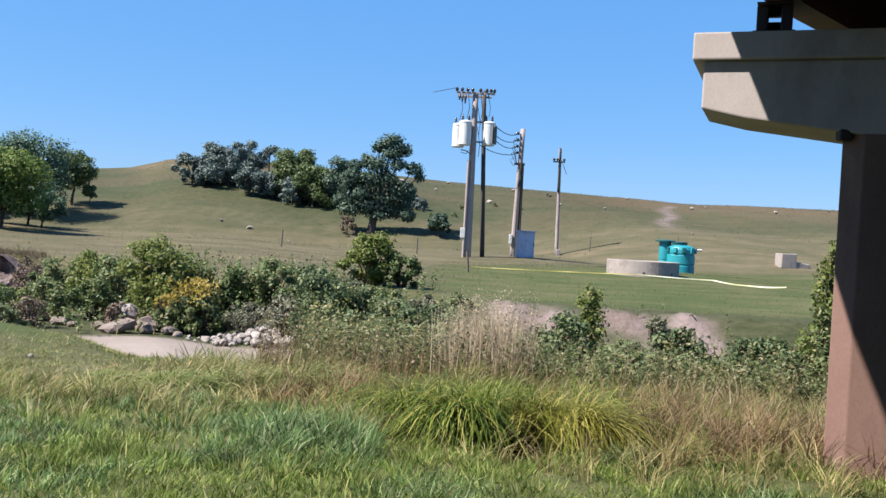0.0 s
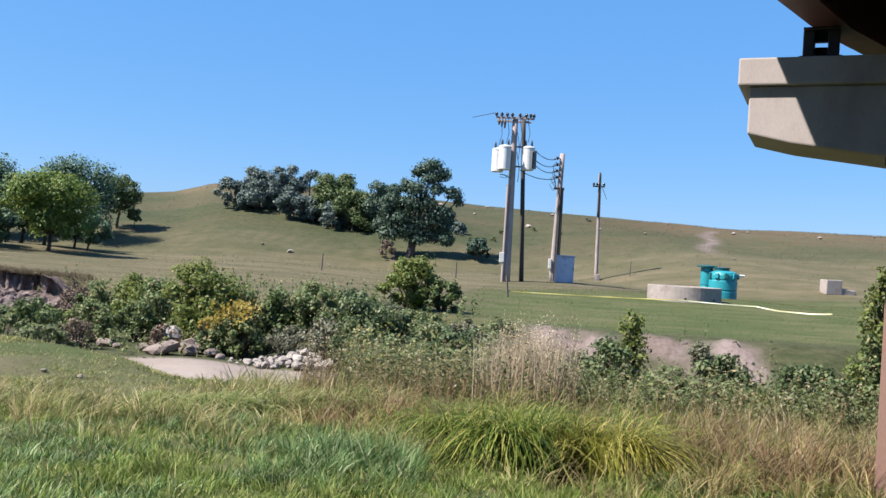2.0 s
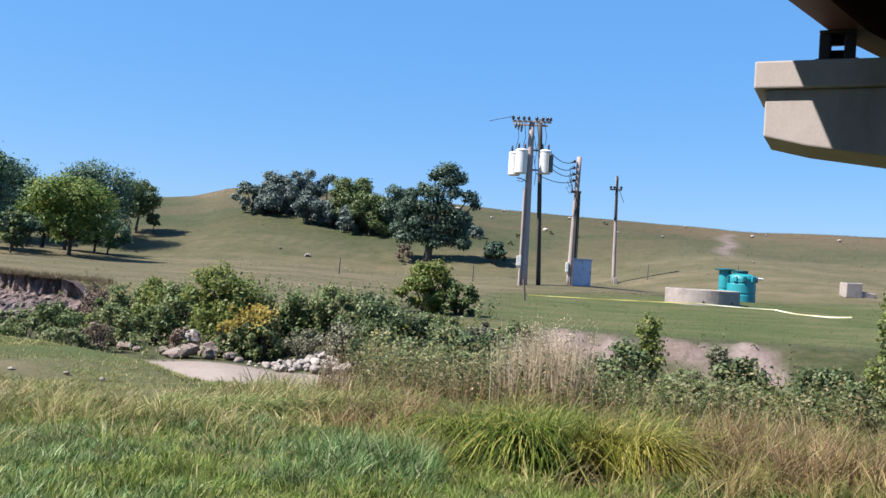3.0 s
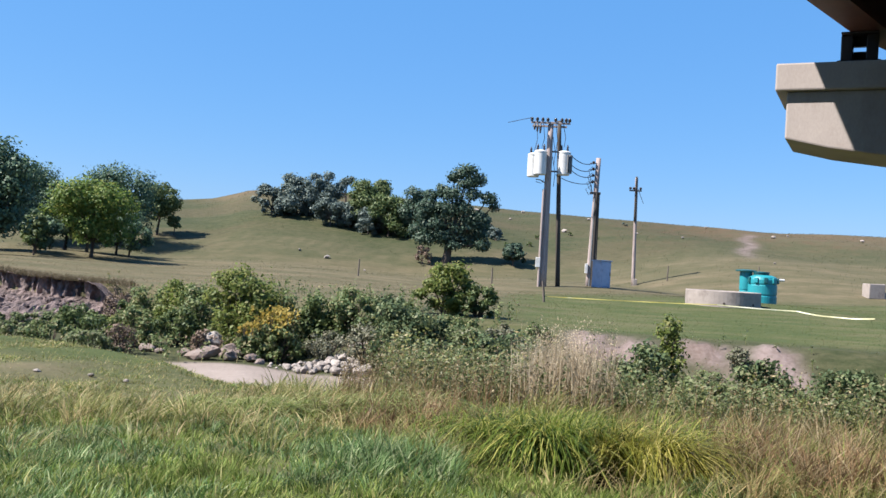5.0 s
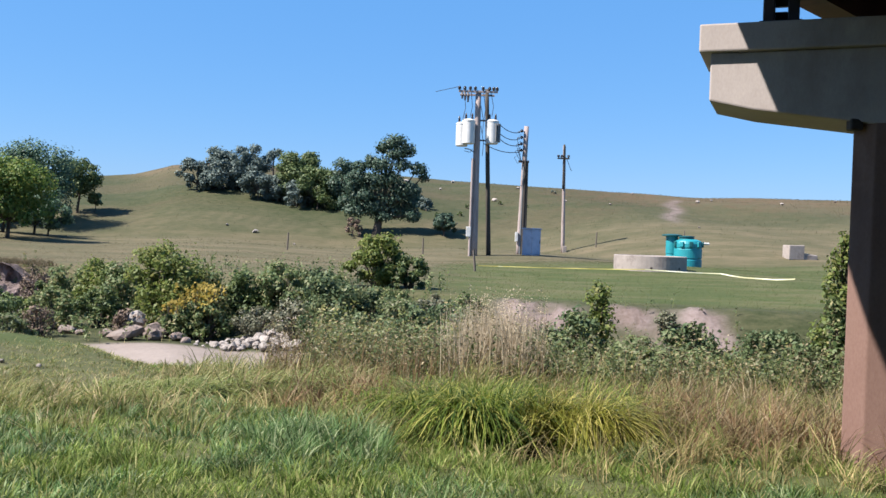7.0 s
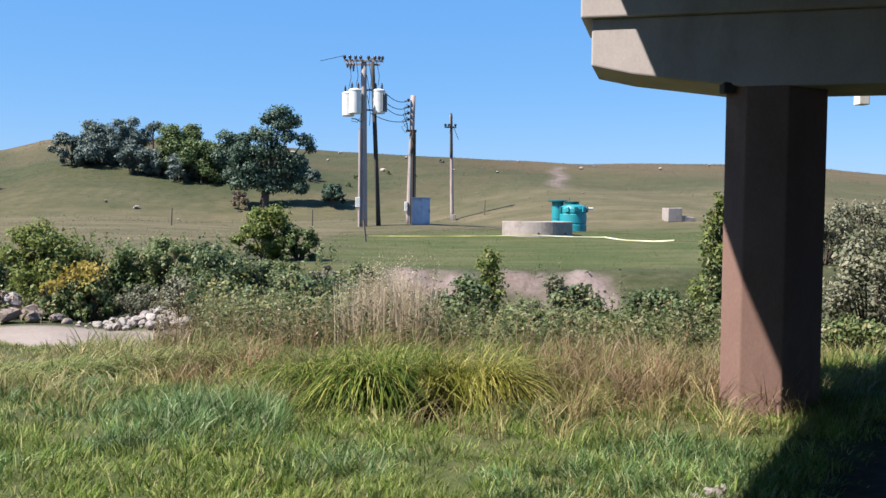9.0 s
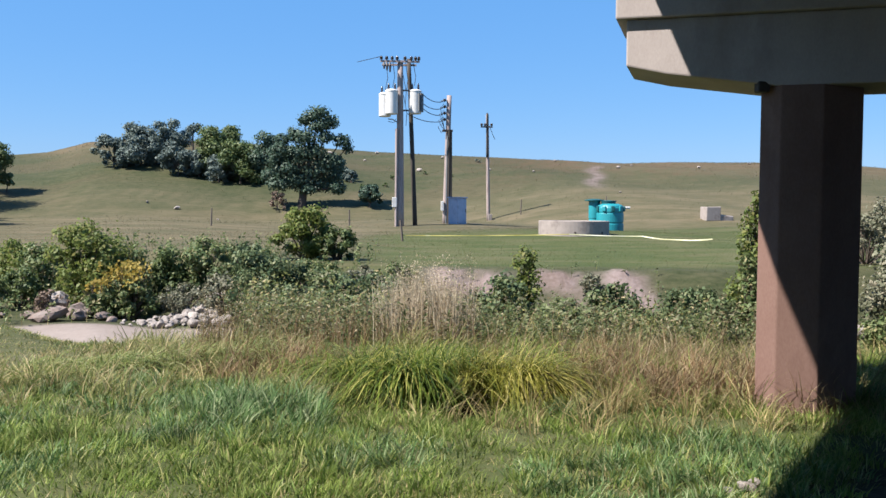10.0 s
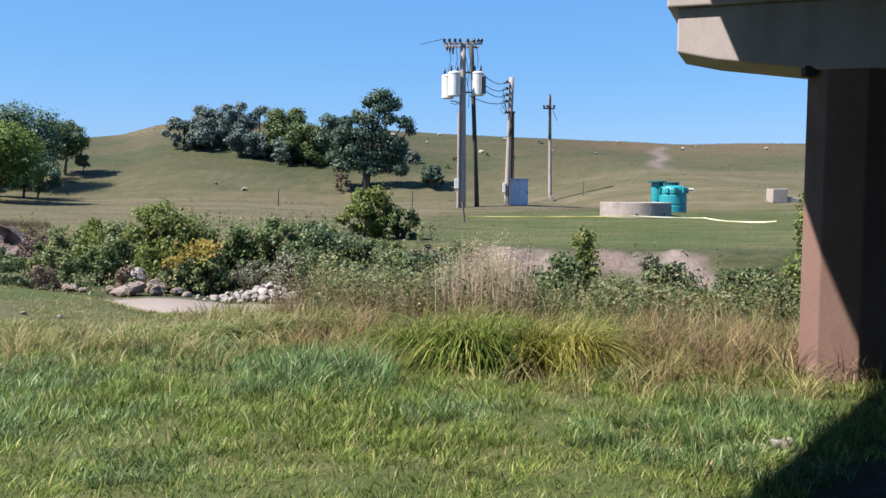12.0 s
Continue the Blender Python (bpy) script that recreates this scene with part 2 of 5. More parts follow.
def ground_material():
    m = bpy.data.materials.new("ground")
    m.use_nodes = True
    n, l = m.node_tree.nodes, m.node_tree.links
    p = n["Principled BSDF"]
    co = n.new("ShaderNodeTexCoord")

    def noise_tex(scale, detail=5, stretch=(1, 1, 1), rough=.6):
        mp = n.new("ShaderNodeMapping")
        mp.inputs["Scale"].default_value = stretch
        l.new(co.outputs["Object"], mp.inputs["Vector"])
        t = n.new("ShaderNodeTexNoise")
        t.inputs["Scale"].default_value, t.inputs["Detail"].default_value, t.inputs["Roughness"].default_value = scale, detail, rough
        l.new(mp.outputs["Vector"], t.inputs["Vector"])
        return t.outputs["Fac"]

    def ramp(src, *stops):
        r = n.new("ShaderNodeValToRGB")
        while len(r.color_ramp.elements) < len(stops):
            r.color_ramp.elements.new(.5)
        for e, (at, c) in zip(r.color_ramp.elements, stops):
            e.position, e.color = at, (*c, 1)
        l.new(src, r.inputs["Fac"])
        return r.outputs["Color"]

    def blend(fac, a, b, how="MIX"):
        x = n.new("ShaderNodeMixRGB")
        x.blend_type = how
        if isinstance(fac, float):
            x.inputs["Fac"].default_value = fac
        else:
            l.new(fac, x.inputs["Fac"])
        l.new(a, x.inputs["Color1"])
        l.new(b, x.inputs["Color2"])
        return x.outputs["Color"]

    def cover(name):
        a = n.new("ShaderNodeAttribute")
        a.attribute_name = name
        return a.outputs["Fac"]

    big, mid, fine = noise_tex(.045, 8, (1, 2.2, 1), .68), noise_tex(.6, 6), noise_tex(9, 5)
    pasture = ramp(big, (.42, (.023, .034, .015)), (.5, (.034, .045, .021)), (.58, (.063, .055, .034)))
    pasture = blend(.62, pasture, ramp(mid, (.34, (.021, .032, .013)), (.66, (.065, .060, .034))))
    pasture = blend(.55, pasture, ramp(fine, (.3, (.024, .028, .010)), (.72, (.075, .073, .036))))
    streak = noise_tex(.2, 8, (1, 2.6, 1), .7)
    pasture = blend(.45, pasture, ramp(streak, (.40, (.019, .031, .013)), (.5, (.041, .047, .021)), (.60, (.083, .070, .045))))
    pasture = blend(.5, pasture, ramp(big, (.40, (.019, .032, .014)), (.47, (.034, .044, .021)), (.53, (.056, .055, .030)), (.60, (.085, .063, .043))))
    pasture = blend(.38, pasture, ramp(noise_tex(1.7, 7, (1, 2.0, 1), .7), (.38, (.021, .031, .013)), (.62, (.090, .086, .050))))
    hay = blend(.5, ramp(mid, (.3, (.072, .058, .034)), (.7, (.121, .099, .065))), ramp(fine, (.3, (.056, .047, .027)), (.7, (.128, .106, .072))))
    hay = blend(.5, hay, ramp(noise_tex(.16, 8, (1, 3.2, 1), .72), (.40, (.060, .068, .034)), (.5, (.099, .092, .053)), (.60, (.163, .133, .086))))
    mown = blend(.5, ramp(mid, (.3, (.044, .064, .020)), (.7, (.078, .085, .036))), ramp(fine, (.3, (.035, .050, .016)), (.7, (.086, .090, .041))))
    soil = blend(.5, ramp(mid, (.36, (.101, .072, .063)), (.64, (.212, .169, .164))), ramp(fine, (.3, (.090, .068, .057)), (.7, (.202, .166, .159))))
    silt = blend(.35, ramp(mid, (.3, (.179, .148, .131)), (.7, (.248, .211, .190))), ramp(fine, (.3, (.155, .127, .112)), (.7, (.248, .212, .192))))
    rust = blend(.5, ramp(mid, (.3, (.067, .044, .027)), (.7, (.118, .077, .051))), ramp(fine, (.3, (.053, .038, .020)), (.7, (.116, .081, .053))))
    mown = blend(.5, mown, ramp(streak, (.42, (.039, .057, .020)), (.5, (.062, .072, .029)), (.58, (.105, .094, .054))))
    col = blend(cover("hay"), pasture, hay)
    col = blend(cover("rust"), col, rust)
    col = blend(cover("mown"), col, mown)
    col = blend(cover("soil"), col, soil)
    col = blend(cover("silt"), col, silt)
    # dark brown that paints the deck's and the hollow's shade into the ground
    shade_brown = ramp(fine, (.3, (.022, .018, .014)), (.7, (.052, .042, .033)))
    col = blend(cover("painted_shade"), col, shade_brown)
    l.new(col, p.inputs["Base Color"])
    p.inputs["Roughness"].default_value = .95
    p.inputs["Specular IOR Level"].default_value = .1
    bp = n.new("ShaderNodeBump")
    bp.inputs["Strength"].default_value, bp.inputs["Distance"].default_value = .4, .08
    h = n.new("ShaderNodeMath")
    h.operation = "ADD"
    l.new(mid, h.inputs[0])
    l.new(fine, h.inputs[1])
    l.new(h.outputs[0], bp.inputs["Height"])
    l.new(bp.outputs["Normal"], p.inputs["Normal"])
    return m


def soil_cover(x, y):
    """Where the far bank lies bare."""
    fb = far_bank(x)
    right = smooth(x, .9, 1.6) * (1 - smooth(x, 6.0, 6.9)) * smooth(y, fb - .2, fb + .3) * (1 - smooth(y, fb + 2.0, fb + 2.7)) * (1 - .85 * np.exp(-((x - 3.35) / .5) ** 2))
    gx = 18.5 + (y - 75) * .24 + .35 * np.sin(y * .45)
    gully = np.exp(-((x - gx) / .6) ** 2) * smooth(y, 72, 80) * (1 - smooth(y, 99, 106)) * .95
    return np.clip(right + gully, 0, 1)


def build_ground():
    xs = axis_steps(((-900, -160, 60), (-160, -40, 4), (-40, -25, .8), (-25, 14, .22), (14, 40, .8), (40, 160, 4), (160, 900.1, 60)))
    ys = axis_steps(((-300, -20, 40), (-20, 2, .5), (2, 44, .22), (44, 50, .5), (50, 140, 1.6), (140, 300, 8), (300, 1500.1, 80)))
    X, Y = np.meshgrid(xs, ys)
    Z = height(X, Y)
    rough = np.array([noise.noise((a * .9, b * .9, 0)) for a, b in zip(X.ravel(), Y.ravel())]).reshape(X.shape)
    jag = np.array([noise.noise((a * 2.6, b * 2.6, c * 2.0)) for a, b, c in zip(X.ravel(), Y.ravel(), Z.ravel())]).reshape(X.shape)
    soil = soil_cover(X, Y)
    soil = np.where(Y < 40, np.clip(soil * (.72 + 1.5 * rough + .8 * jag), 0, 1), soil)
    inner = (np.abs(X) < 45) & (Y > 2) & (Y < 60)
    Z = Z + np.where(inner, .05 * rough * (1 - .8 * smooth(Y, 22, 25)) + soil * .26 * jag, 0)
    # unseen fill raised behind the added light-blocking wall
    back, off = -(X * .682 + Y * .731), X * -.731 + Y * .682
    bank = np.interp(off, (-60, -15.5, -14.5, 3.4, 8.6, 12), (0, 0, 4.4, 4.4, .85, 0)) * smooth(back, 4.2, 4.7) * (1 - smooth(back, 60, 90))
    Z = np.where(bank > .02, np.maximum(Z, bank), Z)
    nx, ny = len(xs), len(ys)
    idx = np.arange(nx * ny).reshape(ny, nx)
    quads = np.stack([idx[:-1, :-1], idx[:-1, 1:], idx[1:, 1:], idx[1:, :-1]], -1).reshape(-1, 4)
    me = fast_mesh("ground", np.stack([X, Y, Z], -1).reshape(-1, 3), quads.ravel(), np.full(len(quads), 4), ground_material())
    me.polygons.foreach_set("use_smooth", [True] * len(me.polygons))
    wob = 1.2 * rough
    az = X / np.maximum(Y, 8)
    mown = smooth(Y, 22, 24) * (1 - smooth(Y + wob + 30 * smooth(-az, .0, .06), 41, 50)) * smooth(X + wob, -3, 2) + smooth(16 - Y, 0, 3) * (Y < near_bank(X) + 2)
    mown = np.maximum(mown, smooth(az, .2, .28) * smooth(Y, 22, 24) * (1 - smooth(Y + wob, 52, 60)))
    dry_edge = np.clip(smooth(-X, 2.2, 3.6) * smooth(Y, 8.6, 9.8) * (1 - smooth(Y, 11.8, 12.8)) * (.6 + .9 * rough), 0, 1)
    mown = mown * (1 - .75 * dry_edge)
    hay = smooth(Y, 24, 30) * (1 - smooth(Y + 6 * rough, 66, 84)) * (1 - np.clip(mown, 0, 1)) * .85 + .7 * smooth(az, .16, .3) * smooth(Y, 66, 110)
    hay = np.maximum(hay, .75 * np.exp(-((Y - 79) / 3.0) ** 2) * smooth(-X, 14, 17) * (.4 + rough))
    hay = np.maximum(hay, 1.0 * np.exp(-((az + .3) / .055) ** 2) * smooth(Y, 100, 118))
    hay = np.maximum(hay, .9 * dry_edge)
    silt = (Y > near_bank(X) + 2) * (1 - smooth(Y + .3 * rough, 20.6, 21.1)) * smooth(X + .4 * rough, -9.0, -7.8) * smooth(-X, 2.2, 3.2) * (1 - smooth(Y - far_bank(X), -1.2, -.2) * .6)
    # shade put into the ground colour: below the deck, and between the sedge mounds
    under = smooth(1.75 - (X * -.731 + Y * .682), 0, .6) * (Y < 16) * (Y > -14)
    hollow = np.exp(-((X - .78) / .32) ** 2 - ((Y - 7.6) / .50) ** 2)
    painted_shade = np.clip(np.maximum(under, 1.3 * hollow), 0, 1)
    rust = (smooth(Y + 8 * rough, 100, 122) * np.exp(-((az + .25) / .09) ** 2) + .8 * smooth(Y + 14 * rough, 78, 112) * smooth(az, .02, .2)) * (.75 + .8 * rough)
    for name, values in (("rust", rust), ("painted_shade", painted_shade), ("mown", mown), ("hay", hay), ("soil", soil), ("silt", silt)):
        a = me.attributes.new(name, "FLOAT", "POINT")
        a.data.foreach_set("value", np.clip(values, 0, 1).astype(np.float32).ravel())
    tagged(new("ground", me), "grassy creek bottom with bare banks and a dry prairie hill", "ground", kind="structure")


build_ground()


def gz(x, y):
    return float(height(x, y))


# ---- the bridge ----
U, B = Vector((.935, -.354, 0)), Vector((.354, .935, 0))      # along the pier, and away through it
AXIS, LEFT = Vector((.682, .731, 0)), Vector((-.731, .682, 0))   # along the deck, and towards its open edge


def build_pier():
    pier = empty("bridge_pier", Matrix.Translation((3.6, 7.3, gz(3.6, 7.3))), "weathered pinkish concrete hammerhead bridge pier with a chamfered column", "bridge pier", kind="structure")
    inv = pier.matrix_world.inverted()
    c0 = Vector((2.0, 7.53, 0))

    def at(s, d, z):
        return c0 + U * s + B * d + Vector((0, 0, z))

    def extrude(outline, d0, d1, name):
        bm = bmesh.new()
        f = [bm.verts.new(at(s, d0, z)) for s, z in outline]
        b = [bm.verts.new(at(s, d1, z)) for s, z in outline]
        k = len(outline)
        bm.faces.new(f[::-1]), bm.faces.new(b)
        for i in range(k):
            bm.faces.new((f[i], f[(i + 1) % k], b[(i + 1) % k], b[i]))
        bmesh.ops.recalc_face_normals(bm, faces=bm.faces)
        bmesh.ops.bevel(bm, geom=list(bm.edges), offset=.014, segments=2, affect="EDGES", profile=.6)
        bmesh.ops.transform(bm, matrix=inv, verts=bm.verts)
        return part(name, bm, PIER, pier)

    extrude([(-.017, 3.19), (12.6, 3.19), (12.6, 3.415), (-.017, 3.415)], -.055, .86, "ledge")
    extrude([(.072, 2.80), (.41, 2.722), (1.30, 2.598), (11.3, 2.598), (12.2, 2.722), (12.5, 2.80), (12.5, 3.187), (.072, 3.187)], 0, .80, "cap")
    bm = bmesh.new()
    col = [(3.128, 7.215), (3.231, 7.063), (3.535, 6.948), (3.96, 7.12), (4.068, 7.33), (3.97, 7.6), (3.7, 7.72), (3.30, 7.56)]
    prism(bm, col, -.6, 2.601)
    bmesh.ops.bevel(bm, geom=[e for e in bm.edges if abs(e.verts[0].co.z - e.verts[1].co.z) > 1], offset=.012, segments=2, affect="EDGES", profile=.6)
    bmesh.ops.transform(bm, matrix=inv, verts=bm.verts)
    part("column", bm, COLUMN, pier, "sun-bleached lower face, rust-pink stains")
    bm = bmesh.new()
    prism(bm, [(p[0] + U.x * 8.6, p[1] + U.y * 8.6) for p in col], -.6, 2.62)
    bmesh.ops.transform(bm, matrix=inv, verts=bm.verts)
    part("column", bm, COLUMN, pier)
    bm = bmesh.new()
    box(bm, (-.05, -.05, -.04), (.05, .05, .05), .015, Matrix.Translation(at(1.17, .04, 2.588)))
    bmesh.ops.transform(bm, matrix=inv, verts=bm.verts)
    part("drip_nub", bm, BLACK_STEEL, pier)
    return pier, at


PIER_OB, pier_at = build_pier()


def along(off, m, z):
    """A place under the deck: off to its open side, m along it, at height z."""
    return LEFT * off + AXIS * m + Vector((0, 0, z))


NEAR_WAY = Vector((math.sin(radians(36.5)), math.cos(radians(36.5)), 0))
FAR_WAY = Vector((math.sin(radians(43.5)), math.cos(radians(43.5)), 0))


# unseen bend, set so the deck's shadow edge suits both pier and ground
DECK_TURN = 4.4      # how far along the deck edge bends


def build_span():
    bridge = empty("bridge_span", Matrix.Translation(along(1.0, 9, 3.7)), "rust-red steel girder bridge span with a concrete deck overhead", "bridge", kind="structure")
    inv = bridge.matrix_world.inverted()

    def bar(name, o0, o1, z0, z1, mat, m0=-14.0, m1=34.0, label=""):
        bm = bmesh.new()
        vs = [bm.verts.new(inv @ along(o, m, z)) for m in (m0, m1) for o, z in ((o0, z0), (o1, z0), (o1, z1), (o0, z1))]
        for f in ((0, 1, 2, 3), (7, 6, 5, 4), (0, 4, 5, 1), (1, 5, 6, 2), (2, 6, 7, 3), (3, 7, 4, 0)):
            bm.faces.new([vs[i] for i in f])
        bmesh.ops.recalc_face_normals(bm, faces=bm.faces)
        return part(name, bm, mat, bridge, label)

    def slab(name, o0, o1, z0, z1, label=""):
        """The slab of the near span, which meets the far one at a slight angle before the pier."""
        side = Vector((-NEAR_WAY.y, NEAR_WAY.x, 0))
        edge = along(3.86, DECK_TURN, 0)
        bm = bmesh.new()
        vs = [bm.verts.new(inv @ (edge + NEAR_WAY * (m or .22 * (3.86 - o)) + side * (o - 3.86) + Vector((0, 0, z)))) for m in (-17.5, 0) for o, z in ((o0, z0), (o1, z0), (o1, z1), (o0, z1))]
        for f in ((0, 1, 2, 3), (7, 6, 5, 4), (0, 4, 5, 1), (1, 5, 6, 2), (2, 6, 7, 3), (3, 7, 4, 0)):
            bm.faces.new([vs[i] for i in f])
        bmesh.ops.recalc_face_normals(bm, faces=bm.faces)
        part(name, bm, CONCRETE, bridge, label)

    # the right side reaches far out of view to cut the light below
    bar("deck", 3.86, -15.0, 4.56, 4.76, CONCRETE, DECK_TURN, 34.0, label="grey concrete deck slab")
    bar("kerb", 3.84, 3.56, 4.763, 5.02, CONCRETE, DECK_TURN, 34.0)
    slab("deck", 3.86, -15.0, 4.566, 4.766, "grey concrete deck slab")
    slab("kerb", 3.84, 3.56, 4.769, 5.026)

    def girder(k, m, o=0.0):
        """A place on girder k, m past the pier; the two spans meet at a slight angle over it."""
        way = NEAR_WAY if m < 0 else FAR_WAY
        side = Vector((-way.y, way.x, 0))
        return Vector((2.745, 7.54, 0)) + U * (2.6 * k) + way * m + side * o

    def beam(name, k, half, z0, z1, m0, m1):
        bm = bmesh.new()
        vs = [bm.verts.new(inv @ (girder(k, m, o) + Vector((0, 0, z)))) for m in (m0, m1) for o, z in ((half, z0), (-half, z0), (-half, z1), (half, z1))]
        for f in ((0, 1, 2, 3), (7, 6, 5, 4), (0, 4, 5, 1), (1, 5, 6, 2), (2, 6, 7, 3), (3, 7, 4, 0)):
            bm.faces.new([vs[i] for i in f])
        bmesh.ops.recalc_face_normals(bm, faces=bm.faces)
        part(name, bm, STEEL, bridge)

    for k in range(5):
        for m0, m1 in ((-20.0, -.004), (.004, 24.0)):
            beam("bottom_flange", k, .13, 3.70, 3.735, m0, m1)
            beam("web", k, .012, 3.738, 4.52, m0, m1)
            beam("top_flange", k, .13, 4.523, 4.556, m0, m1)
    for m in (-9.5, -6.5, -3.5, -.6, 3.0, 6.0, 9.0, 12.0, 15.0, 18.0, 21.0):
        for k in range(4):
            bm = bmesh.new()
            a, b = girder(k, m, -.05), girder(k + 1, m, .05)
            for p, q in (((a + Vector((0, 0, 3.85))), (b + Vector((0, 0, 4.42)))), ((a + Vector((0, 0, 4.42))), (b + Vector((0, 0, 3.85))))):
                tube(bm, (inv @ p, inv @ q), .035, 6)
            part("cross_brace", bm, STEEL, bridge)


build_span()


def build_unseen_walls():
    """Unseen light blockers: the end wall under the deck and the wing wall that holds the road bank."""
    bm = bmesh.new()
    outline = [(-15, -.5), (8.6, -.5), (8.9, .9), (3.9, 4.3), (3.8, 4.55), (-15, 4.55)]
    f = [bm.verts.new(along(o, -4.0, z)) for o, z in outline]
    k = [bm.verts.new(along(o, -4.6, z)) for o, z in outline]
    bm.faces.new(f), bm.faces.new(k[::-1])
    for i in range(len(f)):
        bm.faces.new((f[i], k[i], k[(i + 1) % len(f)], f[(i + 1) % len(f)]))
    bmesh.ops.recalc_face_normals(bm, faces=bm.faces)
    for o, z in ((2.9, 0),):
        vs = [bm.verts.new(along(a, m, h)) for m in (33.0, 33.9) for a, h in ((o, -1.6), (-15, -1.6), (-15, 3.69), (o, 3.69))]
        for q in ((0, 1, 2, 3), (7, 6, 5, 4), (0, 4, 5, 1), (1, 5, 6, 2), (2, 6, 7, 3), (3, 7, 4, 0)):
            bm.faces.new([vs[i] for i in q])
    bmesh.ops.recalc_face_normals(bm, faces=bm.faces)
    tagged(part("unseen_walls", bm, PIER), "unseen concrete end walls added to keep light from under the bridge", "wall", kind="structure")


build_unseen_walls()


def build_bearing(k):
    foot = pier_at(.597 + 2.6 * k, .335, 3.415)
    turn = Matrix(((B.x, -U.x, 0, 0), (B.y, -U.y, 0, 0), (0, 0, 1, 0), (0, 0, 0, 1)))
    b = empty("bridge_bearing", Matrix.Translation(foot) @ turn, "dark rusty steel rocker bearing on the pier ledge", "bearing", "bearings on the pier")
    bm = bmesh.new()
    box(bm, (-.27, -.21, .001), (.27, .21, .02), .004)
    box(bm, (-.22, -.165, .02), (.22, .165, .045), .006)
    part("base_plate", bm, BLACK_STEEL, b)
    for y in (-.096, .096):
        bm = bmesh.new()
        box(bm, (-.14, y - .045, .047), (.14, y + .045, .268), .008)
        part("rocker_leg", bm, BLACK_STEEL, b)
    for z0, z1 in ((.05, .155), (.200, .268)):
        bm = bmesh.new()
        box(bm, (-.03, -.049, z0), (.03, .049, z1), .005)
        part("rocker_web", bm, BLACK_STEEL, b)
    bm = bmesh.new()
    box(bm, (-.2, -.14, .27), (.2, .14, .284), .003)
    part("sole_plate", bm, BLACK_STEEL, b)


for k in range(5):
    build_bearing(k)


def build_downspout():
    t = empty("deck_drain", Matrix.Translation(along(3.74, 17.7, 4.56)), "white square drain spout hanging under the deck edge", "drain pipe")
    bm = bmesh.new()
    box(bm, (-.10, -.10, -1.01), (.10, .10, -.004), .012)
    part("spout", bm, ENAMEL, t)
    bm = bmesh.new()
    box(bm, (-.13, -.13, -.05), (.13, .13, -.003), .008)
    part("collar", bm, GREY_STEEL, t)


build_downspout()


# ---- the power poles ----
def pole_shaft(name, parent, base, top, r0, r1, mat, label=""):
    bm = bmesh.new()
    base, top = Vector(base), Vector(top)
    pts = [base.lerp(top, t) for t in np.linspace(0, 1, 9)]
    tube(bm, pts, list(np.linspace(r0, r1, 9)), 14)
    return part(name, bm, mat, parent, label, shade=True)


def insulator(parent, p, h=.2):
    bm = bmesh.new()
    lathe(bm, ((.04, 0), (.04, .04), (.12, .05), (.07, .08), (.115, .1), (.07, .13), (.105, .145), (.05, h)), 10, Matrix.Translation(p))
    part("insulator", bm, PORCELAIN, parent, shade=True)


def transformer(parent, p, r=.36, h=1.42, fins=0, turn=0.0):
    """A pole-top transformer can under its pole."""
    x, y, z = p
    m = Matrix.Translation((x, y, z)) @ Matrix.Rotation(turn, 4, "Z")
    bm = bmesh.new()
    lathe(bm, ((r * .9, 0), (r, .04), (r, h * .93), (r * 1.05, h * .93), (r * 1.05, h * .97), (r * .8, h * 1.02), (r * .2, h * 1.05)), 28, m)
    can = part("transformer_can", bm, ENAMEL, parent, "white enamelled steel can", shade=False)
    for a in (-.5, .5):
        bm = bmesh.new()
        lathe(bm, ((.05, 0), (.09, .06), (.05, .1), (.085, .15), (.045, .2), (.07, .24), (.02, .42)), 10, m @ Matrix.Translation((a * r, 0, h * 1.0)))
        part("bushing", bm, PORCELAIN, can, shade=True)
    for k in range(fins):
        bm = bmesh.new()
        a = -.75 + k * .28
        box(bm, (r * .9, -.02, .12), (r * 1.32, .02, h * .86), .008, m @ Matrix.Rotation(a, 4, "Z"))
        part("cooling_fin", bm, GREY_STEEL, can)
    return can


